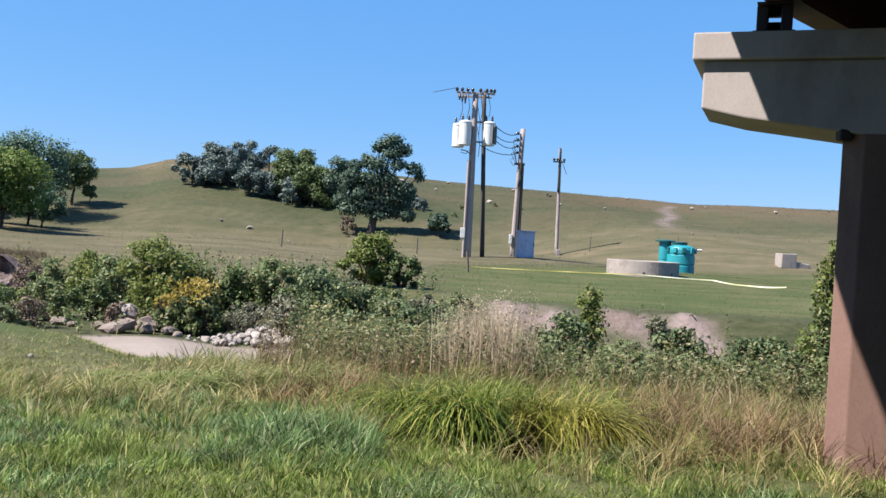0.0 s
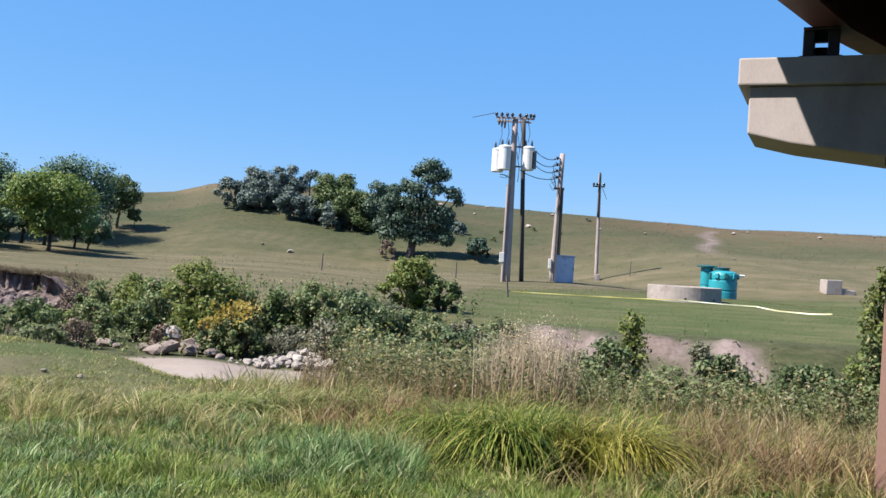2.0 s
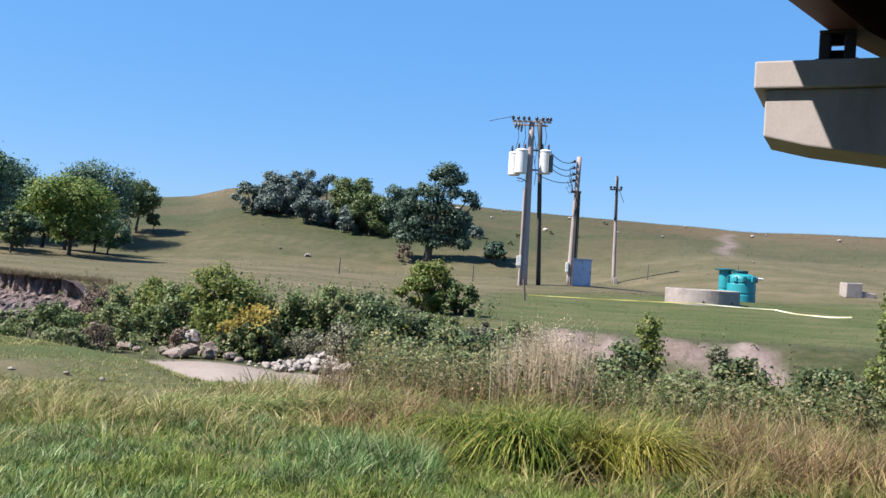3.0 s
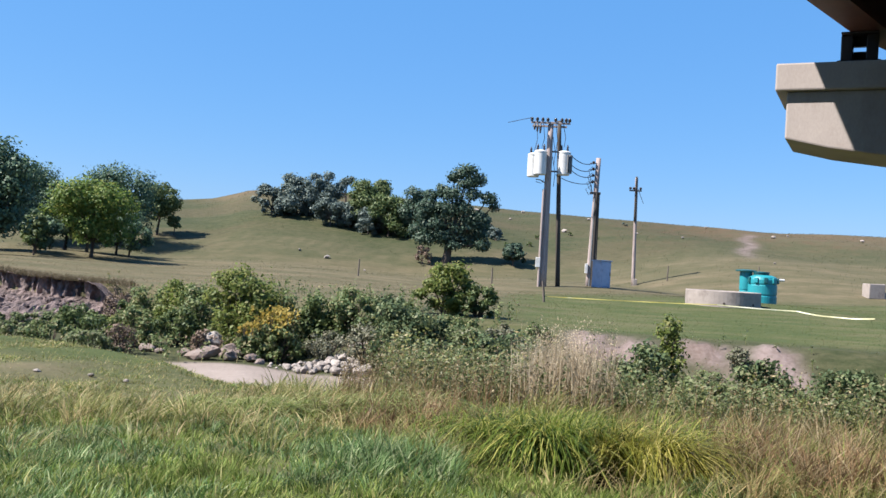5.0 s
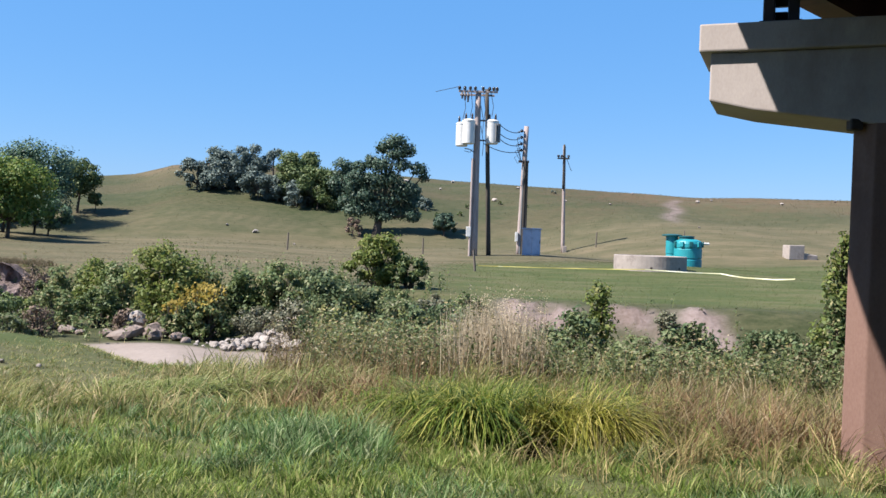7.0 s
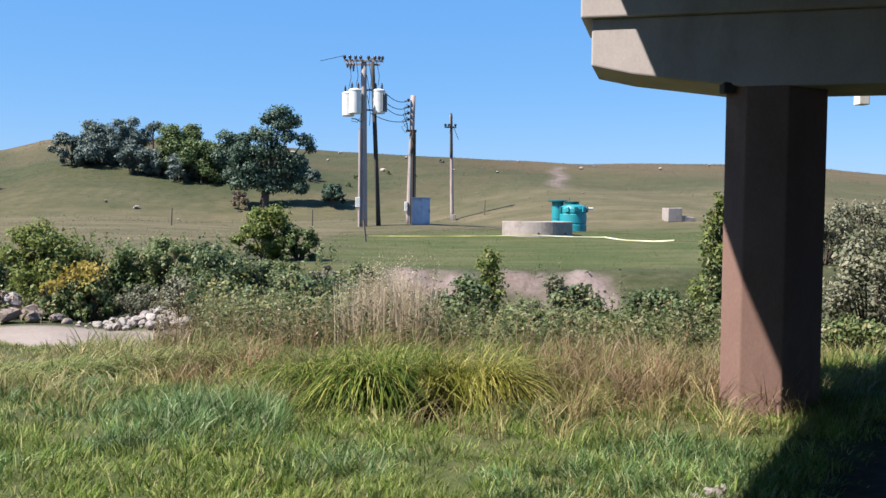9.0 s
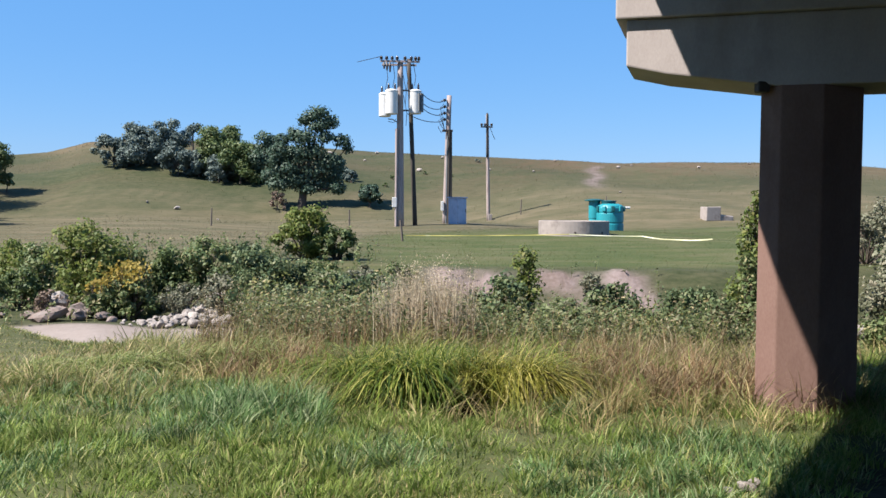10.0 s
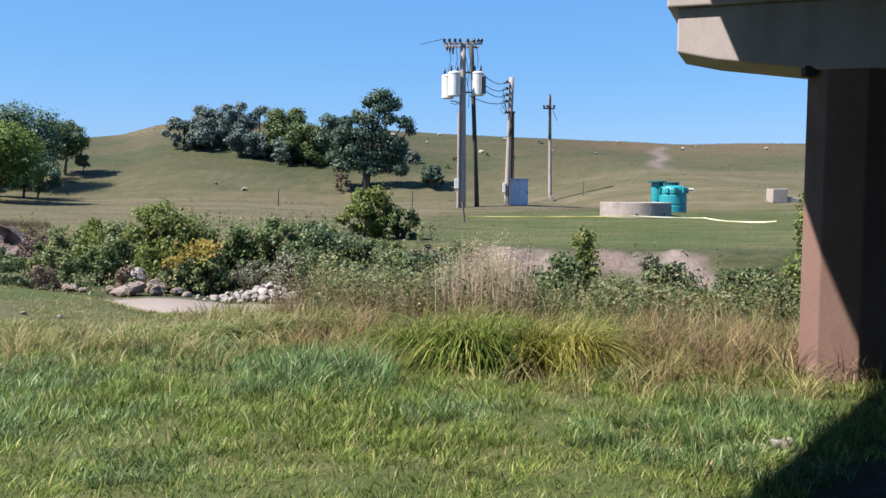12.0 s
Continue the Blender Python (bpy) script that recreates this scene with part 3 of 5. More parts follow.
def build_double_pole():
    g = gz(1.9, 54.9)
    t = empty("utility_pole", Matrix.Translation((1.9, 54.9, g)), "pair of weathered wooden utility poles carrying three white transformers", "utility pole")
    o = Vector((1.9, 54.9, g))

    def w(x, y, z):
        return Vector((x, y, z)) - o

    pole_shaft("pole", t, w(1.46, 54.7, .3), w(1.44, 54.7, 10.5), .26, .17, WOOD, "pale weathered wooden pole")
    pole_shaft("pole", t, w(2.42, 55.3, .3), w(1.97, 55.3, 10.7), .15, .12, DARK_WOOD, "dark tarred wooden pole")
    bm = bmesh.new()
    tube(bm, [w(1.22, 54.45, .5), w(1.24, 54.45, 6.4)], .085, 8)
    part("conduit", bm, WOOD, t)
    for z, x0, x1, dy in ((10.42, .25, 2.6, -.2), (10.36, .35, 2.45, .75)):
        bm = bmesh.new()
        box(bm, w(x0, 54.7 + dy - .05, z - .06), w(x1, 54.7 + dy + .05, z + .06), .01)
        part("crossarm", bm, WOOD, t)
    for x in (.3, .62, .95, 1.25, 1.72, 2.1, 2.35, 2.55):
        insulator(t, w(x, 54.5, 10.485), .24)
    for i, x in enumerate((.45, .62, .80)):
        bm = bmesh.new()
        tube(bm, [w(x, 54.4, 10.34), w(x + .03, 54.35, 10.15), w(x + .02, 54.33, 9.95 - .1 * i)], [.05, .08, .045], 8)
        part("fuse_cutout", bm, PORCELAIN, t)
    for z in (8.75, 7.55):
        bm = bmesh.new()
        box(bm, w(.55, 54.86, z - .05), w(2.5, 54.95, z + .05), .008)
        part("mounting_bracket", bm, GREY_STEEL, t)
    transformer(t, w(.53, 54.55, 7.12), .36, 1.40)
    transformer(t, w(.93, 54.25, 7.24), .37, 1.44)
    transformer(t, w(2.36, 54.85, 7.34), .38, 1.42, fins=6, turn=-.35)
    for x0, z0, x1, z1 in ((.6, 10.4, .55, 8.75), (1.0, 10.4, .98, 8.9), (1.75, 10.4, 1.8, 8.6), (1.62, 9.6, 1.75, 7.9), (2.2, 10.4, 2.3, 9.0), (1.2, 7.0, .72, 6.85), (1.65, 8.4, 1.8, 6.6)):
        bm = bmesh.new()
        a, b = w(x0, 54.6, z0), w(x1, 54.6, z1)
        mid = (a + b) / 2 + Vector((.12, -.05, -.15))
        tube(bm, [a, a.lerp(mid, .6), mid, mid.lerp(b, .5), b], .018, 5)
        part("jumper_wire", bm, CABLE, t)
    bm = bmesh.new()
    box(bm, w(.98, 54.35, 1.7), w(1.26, 54.6, 2.3), .02)
    part("meter_box", bm, ENAMEL, t)
    bm = bmesh.new()
    tube(bm, [w(1.35, 54.5, 6.75), w(1.0, 54.45, 6.95), w(.72, 54.4, 6.98)], .035, 6)
    part("bracket_arm", bm, GREY_STEEL, t)


def build_switch_pole():
    g = gz(4.55, 57)
    o = Vector((4.55, 57, g))
    t = empty("utility_pole", Matrix.Translation(o), "weathered wooden riser pole with insulators and conduits", "utility pole")

    def w(x, y, z):
        return Vector((x, y, z)) - o

    pole_shaft("pole", t, w(4.38, 57, .4), w(4.60, 57, 8.75), .19, .15, WOOD)
    for dx, r, top in ((.20, .10, 6.55), (.36, .07, 6.5), (.04, .05, 6.2)):
        bm = bmesh.new()
        tube(bm, [w(4.38 + dx, 56.82, .5), w(4.46 + dx * .7, 56.82, top)], r, 8)
        part("conduit", bm, DARK_WOOD if dx > .1 else GREY_STEEL, t)
    bm = bmesh.new()
    box(bm, w(4.15, 56.75, 6.45), w(4.82, 56.85, 6.6), .02)
    part("bracket", bm, BLACK_STEEL, t)
    for z in (8.35, 7.95, 7.55, 7.15):
        bm = bmesh.new()
        tube(bm, [w(4.52, 56.9, z + .06), w(4.05, 56.85, z + .04)], .03, 6)
        part("standoff", bm, GREY_STEEL, t)
        insulator(t, w(4.3, 56.86, z - .02), .2)
    for i, z in enumerate((8.2, 7.8, 7.4, 7.0)):
        bm = bmesh.new()
        tube(bm, [w(4.25, 56.85, z), w(4.02 - .05 * i, 56.8, z - .25), w(4.1, 56.8, z - .6), w(4.3, 56.8, 6.55)], .018, 5)
        part("jumper_wire", bm, CABLE, t)
    bm = bmesh.new()
    box(bm, w(4.1, 56.7, 1.5), w(4.28, 56.9, 2.1), .02)
    part("meter_box", bm, ENAMEL, t)


def build_line_pole():
    g = gz(8.25, 66)
    o = Vector((8.25, 66, g))
    t = empty("utility_pole", Matrix.Translation(o), "single slim wooden line pole with a short crossarm", "utility pole")
    pole_shaft("pole", t, (.03, 0, -.3), (-.12, 0, 7.75), .14, .10, WOOD)
    pole_shaft("pole_top", t, (-.125, -.13, 4.6), (-.14, -.13, 7.82), .08, .07, DARK_WOOD)
    bm = bmesh.new()
    box(bm, (-.62, -.25, 6.75), (.25, -.16, 6.85), .01)
    part("crossarm", bm, DARK_WOOD, t)
    for x in (-.55, -.3, .18):
        insulator(t, Vector((x, -.2, 6.855)), .2)
    bm = bmesh.new()
    tube(bm, [(.0, -.2, 6.9), (.25, -.2, 6.3), (.42, -.2, 5.9)], .02, 5)
    part("brace", bm, CABLE, t)
    bm = bmesh.new()
    box(bm, (-.02, -.3, -.1), (.26, -.1, .45), .03)
    part("footing", bm, RING, t)


def build_cabinet():
    x, y = 5.1, 56.3
    t = empty("electrical_cabinet", pose(x, y, gz(x, y), 0, 0, 50), "pale blue-grey steel electrical cabinet at the foot of the riser pole", "electrical cabinet")
    bm = bmesh.new()
    box(bm, (-.5, -.34, 0), (.5, .34, 1.62), .015)
    part("body", bm, PALE_BLUE, t)
    bm = bmesh.new()
    box(bm, (-.56, -.4, 1.622), (.56, .4, 1.69), .015)
    part("lid", bm, PALE_BLUE, t)
    bm = bmesh.new()
    box(bm, (-.46, -.365, .08), (.46, -.343, 1.56), .01)
    d = part("door", bm, PALE_BLUE, t)
    bm = bmesh.new()
    box(bm, (.34, -.395, .75), (.38, -.367, .95), .006)
    part("handle", bm, BLACK_STEEL, d)


def wires():
    ends = [((2.75, 54.9, 8.6), (4.2, 56.85, 8.35)), ((2.75, 54.9, 8.05), (4.2, 56.85, 7.95)), ((2.75, 54.9, 7.75), (4.2, 56.85, 7.55)), ((1.9, 54.9, 7.35), (4.2, 56.85, 7.12))]
    for a, b in ends:
        a, b = Vector(a), Vector(b)
        bm = bmesh.new()
        pts = [a.lerp(b, t) - Vector((0, 0, .22 * 4 * t * (1 - t))) for t in np.linspace(0, 1, 9)]
        tube(bm, pts, .024, 5)
        tagged(part("power_wire", bm, CABLE), "black overhead wire sagging between the poles", "wire", "wires between the poles")
    bm = bmesh.new()
    a, b = Vector((.3, 54.5, 10.7)), Vector((-1.2, 58, 10.9))
    tube(bm, [a.lerp(b, t) for t in np.linspace(0, 1, 5)], .02, 5)
    tagged(part("power_wire", bm, CABLE), "black overhead wire leaving the pole top", "wire", "wires between the poles")


build_double_pole()
build_switch_pole()
build_line_pole()
build_cabinet()
wires()


# ---- the well and the tank ----
def build_ring():
    x, y = 9.0, 40.6
    z = min(gz(x + a, y + b) for a in (-1.5, 0, 1.5) for b in (-1.5, 0, 1.5))
    t = empty("concrete_well_ring", Matrix.Translation((x, y, z)), "low pale round concrete well ring standing in mown grass", "well ring")
    bm = bmesh.new()
    R, r, h = 1.6, 1.43, .69
    prof = [(R, -.05), (R, h - .02), (R - .02, h), (r + .02, h), (r, h - .02), (r, .02)]
    rings = [[bm.verts.new((q * math.cos(k), q * math.sin(k), v)) for k in np.linspace(0, 2 * math.pi, 56, endpoint=False)] for q, v in prof]
    for p, q in zip(rings, rings[1:]):
        for k in range(56):
            bm.faces.new((p[k], p[(k + 1) % 56], q[(k + 1) % 56], q[k]))
    part("ring", bm, RING, t)
    bm = bmesh.new()
    lathe(bm, ((r - .003, .0), (r - .003, .55)), 40)
    part("fill", bm, RING, t, "dark gravel fill")
    for a in (-1.75, -.9):
        bm = bmesh.new()
        tube(bm, [(1.55 * math.cos(a), 1.55 * math.sin(a), .17), (1.625 * math.cos(a), 1.625 * math.sin(a), .17)], .05, 10)
        part("pipe_hole", bm, BLACK_STEEL, t)


def build_tank():
    x, y = 13.15, 50
    t = empty("water_tank", pose(x, y, gz(x, y), 0, 0, 15), "teal ribbed plastic septic tank with a hatch lid, on grass", "plastic tank")
    bm = bmesh.new()
    prof = [(.74, 0), (.76, .05), (.76, .40), (.735, .43), (.735, .50), (.76, .53), (.76, .98), (.735, 1.01), (.735, 1.07), (.76, 1.1), (.76, 1.30), (.70, 1.45), (.45, 1.55), (.1, 1.58)]
    lathe(bm, prof, 36)
    part("body", bm, TEAL, t, shade=False)
    bm = bmesh.new()
    lathe(bm, ((.40, 1.5), (.40, 1.66), (.44, 1.67), (.44, 1.72), (.1, 1.74)), 24, Matrix.Translation((-.10, 0, 0)))
    part("hatch_lid", bm, DARK_TEAL, t)
    for k in range(10):
        a = k * math.pi / 5
        bm = bmesh.new()
        box(bm, (.735, -.10, 1.12), (.84, .10, 1.42), .03, Matrix.Rotation(a, 4, "Z"))
        part("lug", bm, DARK_TEAL if k % 2 else TEAL, t)
    bm = bmesh.new()
    tube(bm, [(.7, -.2, 1.33), (1.12, -.25, 1.33)], .07, 10)
    part("outlet_pipe", bm, ENAMEL, t, "short white outlet pipe")
    u = empty("tank_riser", pose(x - .78, y + .45, gz(x - .78, y + .45), 0, 0, 0), "smaller teal plastic riser beside the tank with a flat lid", "plastic tank")
    bm = bmesh.new()
    lathe(bm, ((.32, 0), (.33, .04), (.33, .6), (.31, .62), (.31, .7), (.33, .72), (.33, 1.68)), 24)
    part("body", bm, TEAL, u)
    bm = bmesh.new()
    lathe(bm, ((.52, 1.682), (.55, 1.70), (.55, 1.76), (.2, 1.80)), 24)
    part("lid", bm, DARK_TEAL, u)


def build_block():
    x, y = 22.75, 60.0
    t = empty("concrete_block", pose(x, y, gz(x, y) + .0, 0, 0, 8), "pale broken concrete block lying in the grass", "concrete block")
    bm = bmesh.new()
    box(bm, (-.55, -.45, -.1), (.55, .45, .88), .05)
    for v in bm.verts:
        v.co += Vector((noise.noise(v.co * 3), noise.noise(v.co * 3 + Vector((9, 0, 0))), noise.noise(v.co * 3 + Vector((0, 9, 0))))) * .06
    part("block", bm, RING, t)
    bm = bmesh.new()
    box(bm, (.4, -.4, -.1), (1.5, .3, .42), .08, Matrix.Rotation(.12, 4, "Y"))
    part("rubble", bm, RING, t)


build_ring()
build_tank()
build_block()


# ---- tape on stakes ----
def build_tape():
    runs = [((1.08, 36.6, .52), (5.02, 36.8, .53), .017, .01), ((5.02, 36.8, .53), (7.89, 36.5, .60), .017, .01), ((7.89, 36.5, .60), (10.87, 36.2, .54), .022, .02), ((10.87, 36.2, .54), (13.25, 34.7, .48), .024, .10)]
    for a, b, w, sag in runs:
        a, b = Vector(a), Vector(b)
        bm = bmesh.new()
        prev = None
        for t in np.linspace(0, 1, 25):
            p = a.lerp(b, t) - Vector((0, 0, sag * 4 * t * (1 - t)))
            p.z = max(p.z, gz(p.x, p.y) + .12)
            tw = -.3 + .25 * math.sin(t * 9 + a.x)
            q = Vector((0, -w * math.sin(tw), w * math.cos(tw)))
            row = [bm.verts.new(p - q), bm.verts.new(p + q), bm.verts.new(p + q + Vector((0, .004, 0))), bm.verts.new(p - q + Vector((0, .004, 0)))]
            if prev:
                for k in range(4):
                    bm.faces.new((prev[k], prev[(k + 1) % 4], row[(k + 1) % 4], row[k]))
            prev = row
        tagged(part("barrier_tape", bm, TAPE if a.x < 7 else PALE_TAPE), "faded yellow barrier tape strung low over grass", "tape", "barrier tape runs")


build_tape()


def stake(x, y, h, lean=0.0, label="thin weathered wooden fence post in dry grass"):
    bm = bmesh.new()
    tube(bm, [(0, 0, -.2), (lean * .5, 0, h * .5), (lean, 0, h)], [.05, .045, .04], 8)
    ob = part("fence_post", bm, POST_WOOD)
    ob.location = (x, y, gz(x, y))
    tagged(ob, label, "post", "fence posts")


for x, y, h, l in ((1.08, 36.6, .85, -.1), (-1.62, 56, 1.0, .0), (10.6, 65.6, 1.1, .05), (-9.3, 52, 1.0, .04), (5.9, 67, 1.4, -.1), (16.5, 64, .9, .06)):
    stake(x, y, h, l)


# ---- plants: shared builders ----
RNG = np.random.default_rng(7)


def leaf_mesh(name, centres, size, material, flat=0.0, aspect=.6, out=None):
    """A crown of many diamond leaves round the centres; with out they face roughly outwards, flat pulls them level."""
    n = len(centres)
    d = RNG.normal(size=(n, 3))
    d[:, 2] *= 1 - flat
    if out is not None:
        face = out + RNG.normal(size=(n, 3)) * .48
        face /= np.linalg.norm(face, axis=1)[:, None]
        d -= face * (d * face).sum(1)[:, None]
    d /= np.linalg.norm(d, axis=1)[:, None]
    if out is None:
        s = RNG.normal(size=(n, 3))
        s -= d * (s * d).sum(1)[:, None]
        s /= np.linalg.norm(s, axis=1)[:, None]
    else:
        s = np.cross(face, d)
    length = (size * RNG.uniform(.55, 1.35, n))[:, None]
    wide = length * aspect * .5
    bend = np.cross(d, s) * length * .12
    v = np.stack([centres - d * length * .5, centres + s * wide + bend, centres + d * length * .5, centres - s * wide + bend], 1).reshape(-1, 3)
    return fast_mesh(name, v, np.arange(4 * n), np.full(n, 4), material)


def blob_points(blobs, count, shell=.6, ragged=.85, loose=.35):
    """Points in ragged clumps: blobs are (x, y, z, rx, ry, rz)."""
    blobs = np.array(blobs, float)
    vol = (blobs[:, 3] * blobs[:, 4] * blobs[:, 5]) ** .72
    pick = RNG.choice(len(blobs), count, p=vol / vol.sum())
    u = RNG.normal(size=(count, 3))
    u /= np.linalg.norm(u, axis=1)[:, None]
    r = 1 - shell * RNG.random(count) ** 1.6
    # sprigs gather the leaves into lumps with gaps between
    sprig = RNG.normal(size=(len(blobs), 26, 3))
    sprig /= np.linalg.norm(sprig, axis=2)[:, :, None]
    twig = RNG.integers(0, 26, count)
    near = sprig[pick, twig]
    u = u * .55 + near * .75
    u /= np.linalg.norm(u, axis=1)[:, None] + 1e-6
    r = r * (1 + ragged * (RNG.random((len(blobs), 26))[pick, twig] - .5))
    p = blobs[pick, :3] + u * r[:, None] * blobs[pick, 3:]
    stray = RNG.random(count) < loose
    p[stray] += RNG.normal(size=(stray.sum(), 3)) * blobs[pick[stray], 3:] * .22
    return p, u * np.array([1, 1, 1.0]) + np.array([0, 0, .25])


def crown_blobs(w, h, low, count, seed, top=.8, full=1.0):
    """Clumps that make an uneven, gappy crown w wide between low and h."""
    rnd = np.random.default_rng(seed)
    out = []
    count = int(count * 1.8)
    for i in range(count):
        t = ((i + .5) / count) ** .85
        half = w * .5 * (math.sin(math.pi * (.20 + .66 * t)) ** .7) * (1 - (1 - top) * t) * rnd.uniform(.65, 1.12)
        a = i * 2.4 + rnd.uniform(-.6, .6)
        r = min(w, h) * rnd.uniform(.09, .22) * full
        k = max(half - r * .45, 0) * math.sqrt(rnd.uniform(.2, 1.15))
        z = low + r * .5 + (h - low - r) * t * rnd.uniform(.86, 1.06)
        out.append((k * math.cos(a), k * math.sin(a), z, r * rnd.uniform(.8, 1.25), r, r * rnd.uniform(.6, .95)))
    return out


def woody(x, y, blobs, leaf, leaves, mat, trunk, name, label, category, group="", bark=None, lean=0.0):
    """A tree or shrub: tapered trunk, limbs to every clump, and the crown."""
    z = gz(x, y)
    t = empty(name, Matrix.Translation((x, y, z)), label, category, group)
    bm = bmesh.new()
    low = min(b[2] - b[5] * .6 for b in blobs)
    topz = max(b[2] for b in blobs)
    fork = Vector((lean * low, 0, max(low * .9, topz * .22)))
    if trunk > .034:
        tube(bm, [(0, 0, -.2), (lean * low * .3 + trunk * .3, 0, fork.z * .45), fork], [trunk * 1.35, trunk, trunk * .85], 8)
        crest = Vector((np.mean([b[0] for b in blobs]), np.mean([b[1] for b in blobs]), topz * .85))
        tube(bm, [fork, fork.lerp(crest, .5) + Vector((trunk, 0, 0)), crest], [trunk * .8, trunk * .5, trunk * .2], 7)
        for b in blobs:
            e = Vector(b[:3])
            mid = fork.lerp(e, .5) + Vector((0, 0, -.08 * (e - fork).length))
            tube(bm, [fork + Vector((0, 0, RNG.uniform(-.1, .3) * trunk)), mid, e], [trunk * .5, trunk * .3, trunk * .1], 5)
    else:
        bm.free()
        for b in blobs:
            bm = bmesh.new()
            e = Vector(b[:3])
            tube(bm, [(RNG.uniform(-.06, .06), RNG.uniform(-.06, .06), -.1), e * .5 + Vector((0, 0, .05)), e], [trunk, trunk * .7, trunk * .3], 5)
            part("stem", bm, bark or BARK, t)
    if trunk > .034:
        part("trunk", bm, bark or BARK, t)
    p, u = blob_points(blobs, leaves) if y < 40 else blob_points(blobs, leaves, .55, .6, .06)
    c = new("crown", leaf_mesh("crown", p, leaf, mat, out=u))
    c.parent = t
    return t


OLIVE = leafy("silver_olive_leaves", (.075, .106, .095), (.135, .174, .157), (.106, .136, .124), .2, .6)
GREEN = leafy("dark_green_leaves", (.046, .076, .029), (.105, .147, .052), (.153, .182, .072), .3)
COTTON = leafy("cottonwood_leaves", (.027, .054, .036), (.069, .114, .076), (.109, .148, .111), .25)
DEEP = leafy("deep_green_leaves", (.037, .074, .050), (.089, .144, .090), (.135, .205, .111), .25)
BRIGHT = leafy("bright_green_leaves", (.068, .124, .028), (.156, .220, .051), (.219, .237, .067), .4)
BUSH = leafy("shrub_leaves", (.077, .123, .047), (.173, .213, .090), (.259, .242, .128), .35)
LIME = leafy("yellow_green_leaves", (.090, .130, .031), (.173, .212, .057), (.216, .217, .078), .42)
SAGE = leafy("grey_green_leaves", (.106, .115, .071), (.185, .190, .132), (.239, .221, .161), .25)
WEED = leafy("weed_leaves", (.085, .127, .049), (.177, .204, .099), (.200, .199, .123), .38)
HERB = leafy("blue_green_herb_leaves", (.045, .076, .034), (.118, .159, .075), (.179, .201, .098), .3)
YELLOW = leafy("yellow_petals", (.297, .217, .043), (.409, .316, .088), (.222, .211, .050), .35)
DRYTWIG = leafy("dry_grey_twigs", (.122, .088, .069), (.201, .149, .114), None, .1, .8)


# ---- far trees ----
def clump_tree(x, y, k, blobs, **kw):
    """Clumps given in steps of k metres across, up and radius."""
    out = [(a * k, RNG.uniform(-.4, .4) * r * k, u * k, r * k, r * k * .9, v * k) for a, u, r, v in blobs]
    return woody(x, y, out, **kw)


clump_tree(-6.15, 75.5, .0472, [(30, 162, 22, 15), (8, 152, 15, 13), (50, 150, 17, 13), (30, 140, 18, 12), (6, 120, 22, 14), (-12, 128, 14, 12), (42, 122, 16, 10), (70, 116, 17, 11), (80, 104, 11, 10), (-34, 98, 20, 15), (-48, 84, 16, 13), (-8, 92, 24, 18), (22, 96, 22, 16),
                             (50, 78, 20, 16), (24, 66, 26, 18), (-26, 66, 24, 17), (-54, 56, 16, 12), (58, 54, 18, 15), (-6, 46, 24, 16), (36, 40, 22, 14), (-38, 40, 20, 13), (62, 34, 16, 11), (-30, 118, 14, 12), (12, 30, 18, 10)],
        leaf=.24, leaves=15000, mat=COTTON, trunk=.32, name="cottonwood_tree", label="tall spreading cottonwood with a forked crown on the hillside", category="tree", lean=.2)

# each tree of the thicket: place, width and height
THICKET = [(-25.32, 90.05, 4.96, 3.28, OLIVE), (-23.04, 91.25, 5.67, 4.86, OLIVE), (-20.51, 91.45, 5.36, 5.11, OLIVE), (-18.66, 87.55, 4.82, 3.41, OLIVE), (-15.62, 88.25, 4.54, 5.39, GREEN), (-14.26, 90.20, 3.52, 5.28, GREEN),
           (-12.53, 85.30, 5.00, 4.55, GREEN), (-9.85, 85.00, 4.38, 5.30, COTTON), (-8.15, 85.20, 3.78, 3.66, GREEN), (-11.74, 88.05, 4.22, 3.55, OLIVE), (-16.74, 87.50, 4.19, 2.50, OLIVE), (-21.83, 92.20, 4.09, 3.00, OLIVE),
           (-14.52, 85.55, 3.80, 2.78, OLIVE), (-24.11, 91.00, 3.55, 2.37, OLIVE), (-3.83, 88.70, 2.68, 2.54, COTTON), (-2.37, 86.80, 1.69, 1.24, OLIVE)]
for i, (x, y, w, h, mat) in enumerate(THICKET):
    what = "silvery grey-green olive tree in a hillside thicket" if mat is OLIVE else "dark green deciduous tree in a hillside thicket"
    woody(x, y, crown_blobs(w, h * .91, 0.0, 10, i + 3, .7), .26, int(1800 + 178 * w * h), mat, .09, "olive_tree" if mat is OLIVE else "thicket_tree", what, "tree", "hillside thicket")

woody(-19.00, 96.25, [(0, 0, 3.3, .75, .7, .35), (.4, 0, 3.55, .5, .5, .3), (-.4, .1, 3.0, .5, .5, .35)], .3, 500, OLIVE, .10, "slender_tree", "slender bare-stemmed tree standing over the thicket", "tree")
woody(-.49, 75.3, crown_blobs(2.5, 1.95, .35, 8, 41), .28, 2200, COTTON, .08, "small_tree", "small round dark green tree in the pasture", "tree")
woody(-8.0, 74.6, crown_blobs(2.0, 1.5, .1, 6, 43), .24, 420, DRYTWIG, .05, "dry_shrub", "grey half-bare shrub at the foot of the cottonwood", "shrub", bark=DRYTWIG)

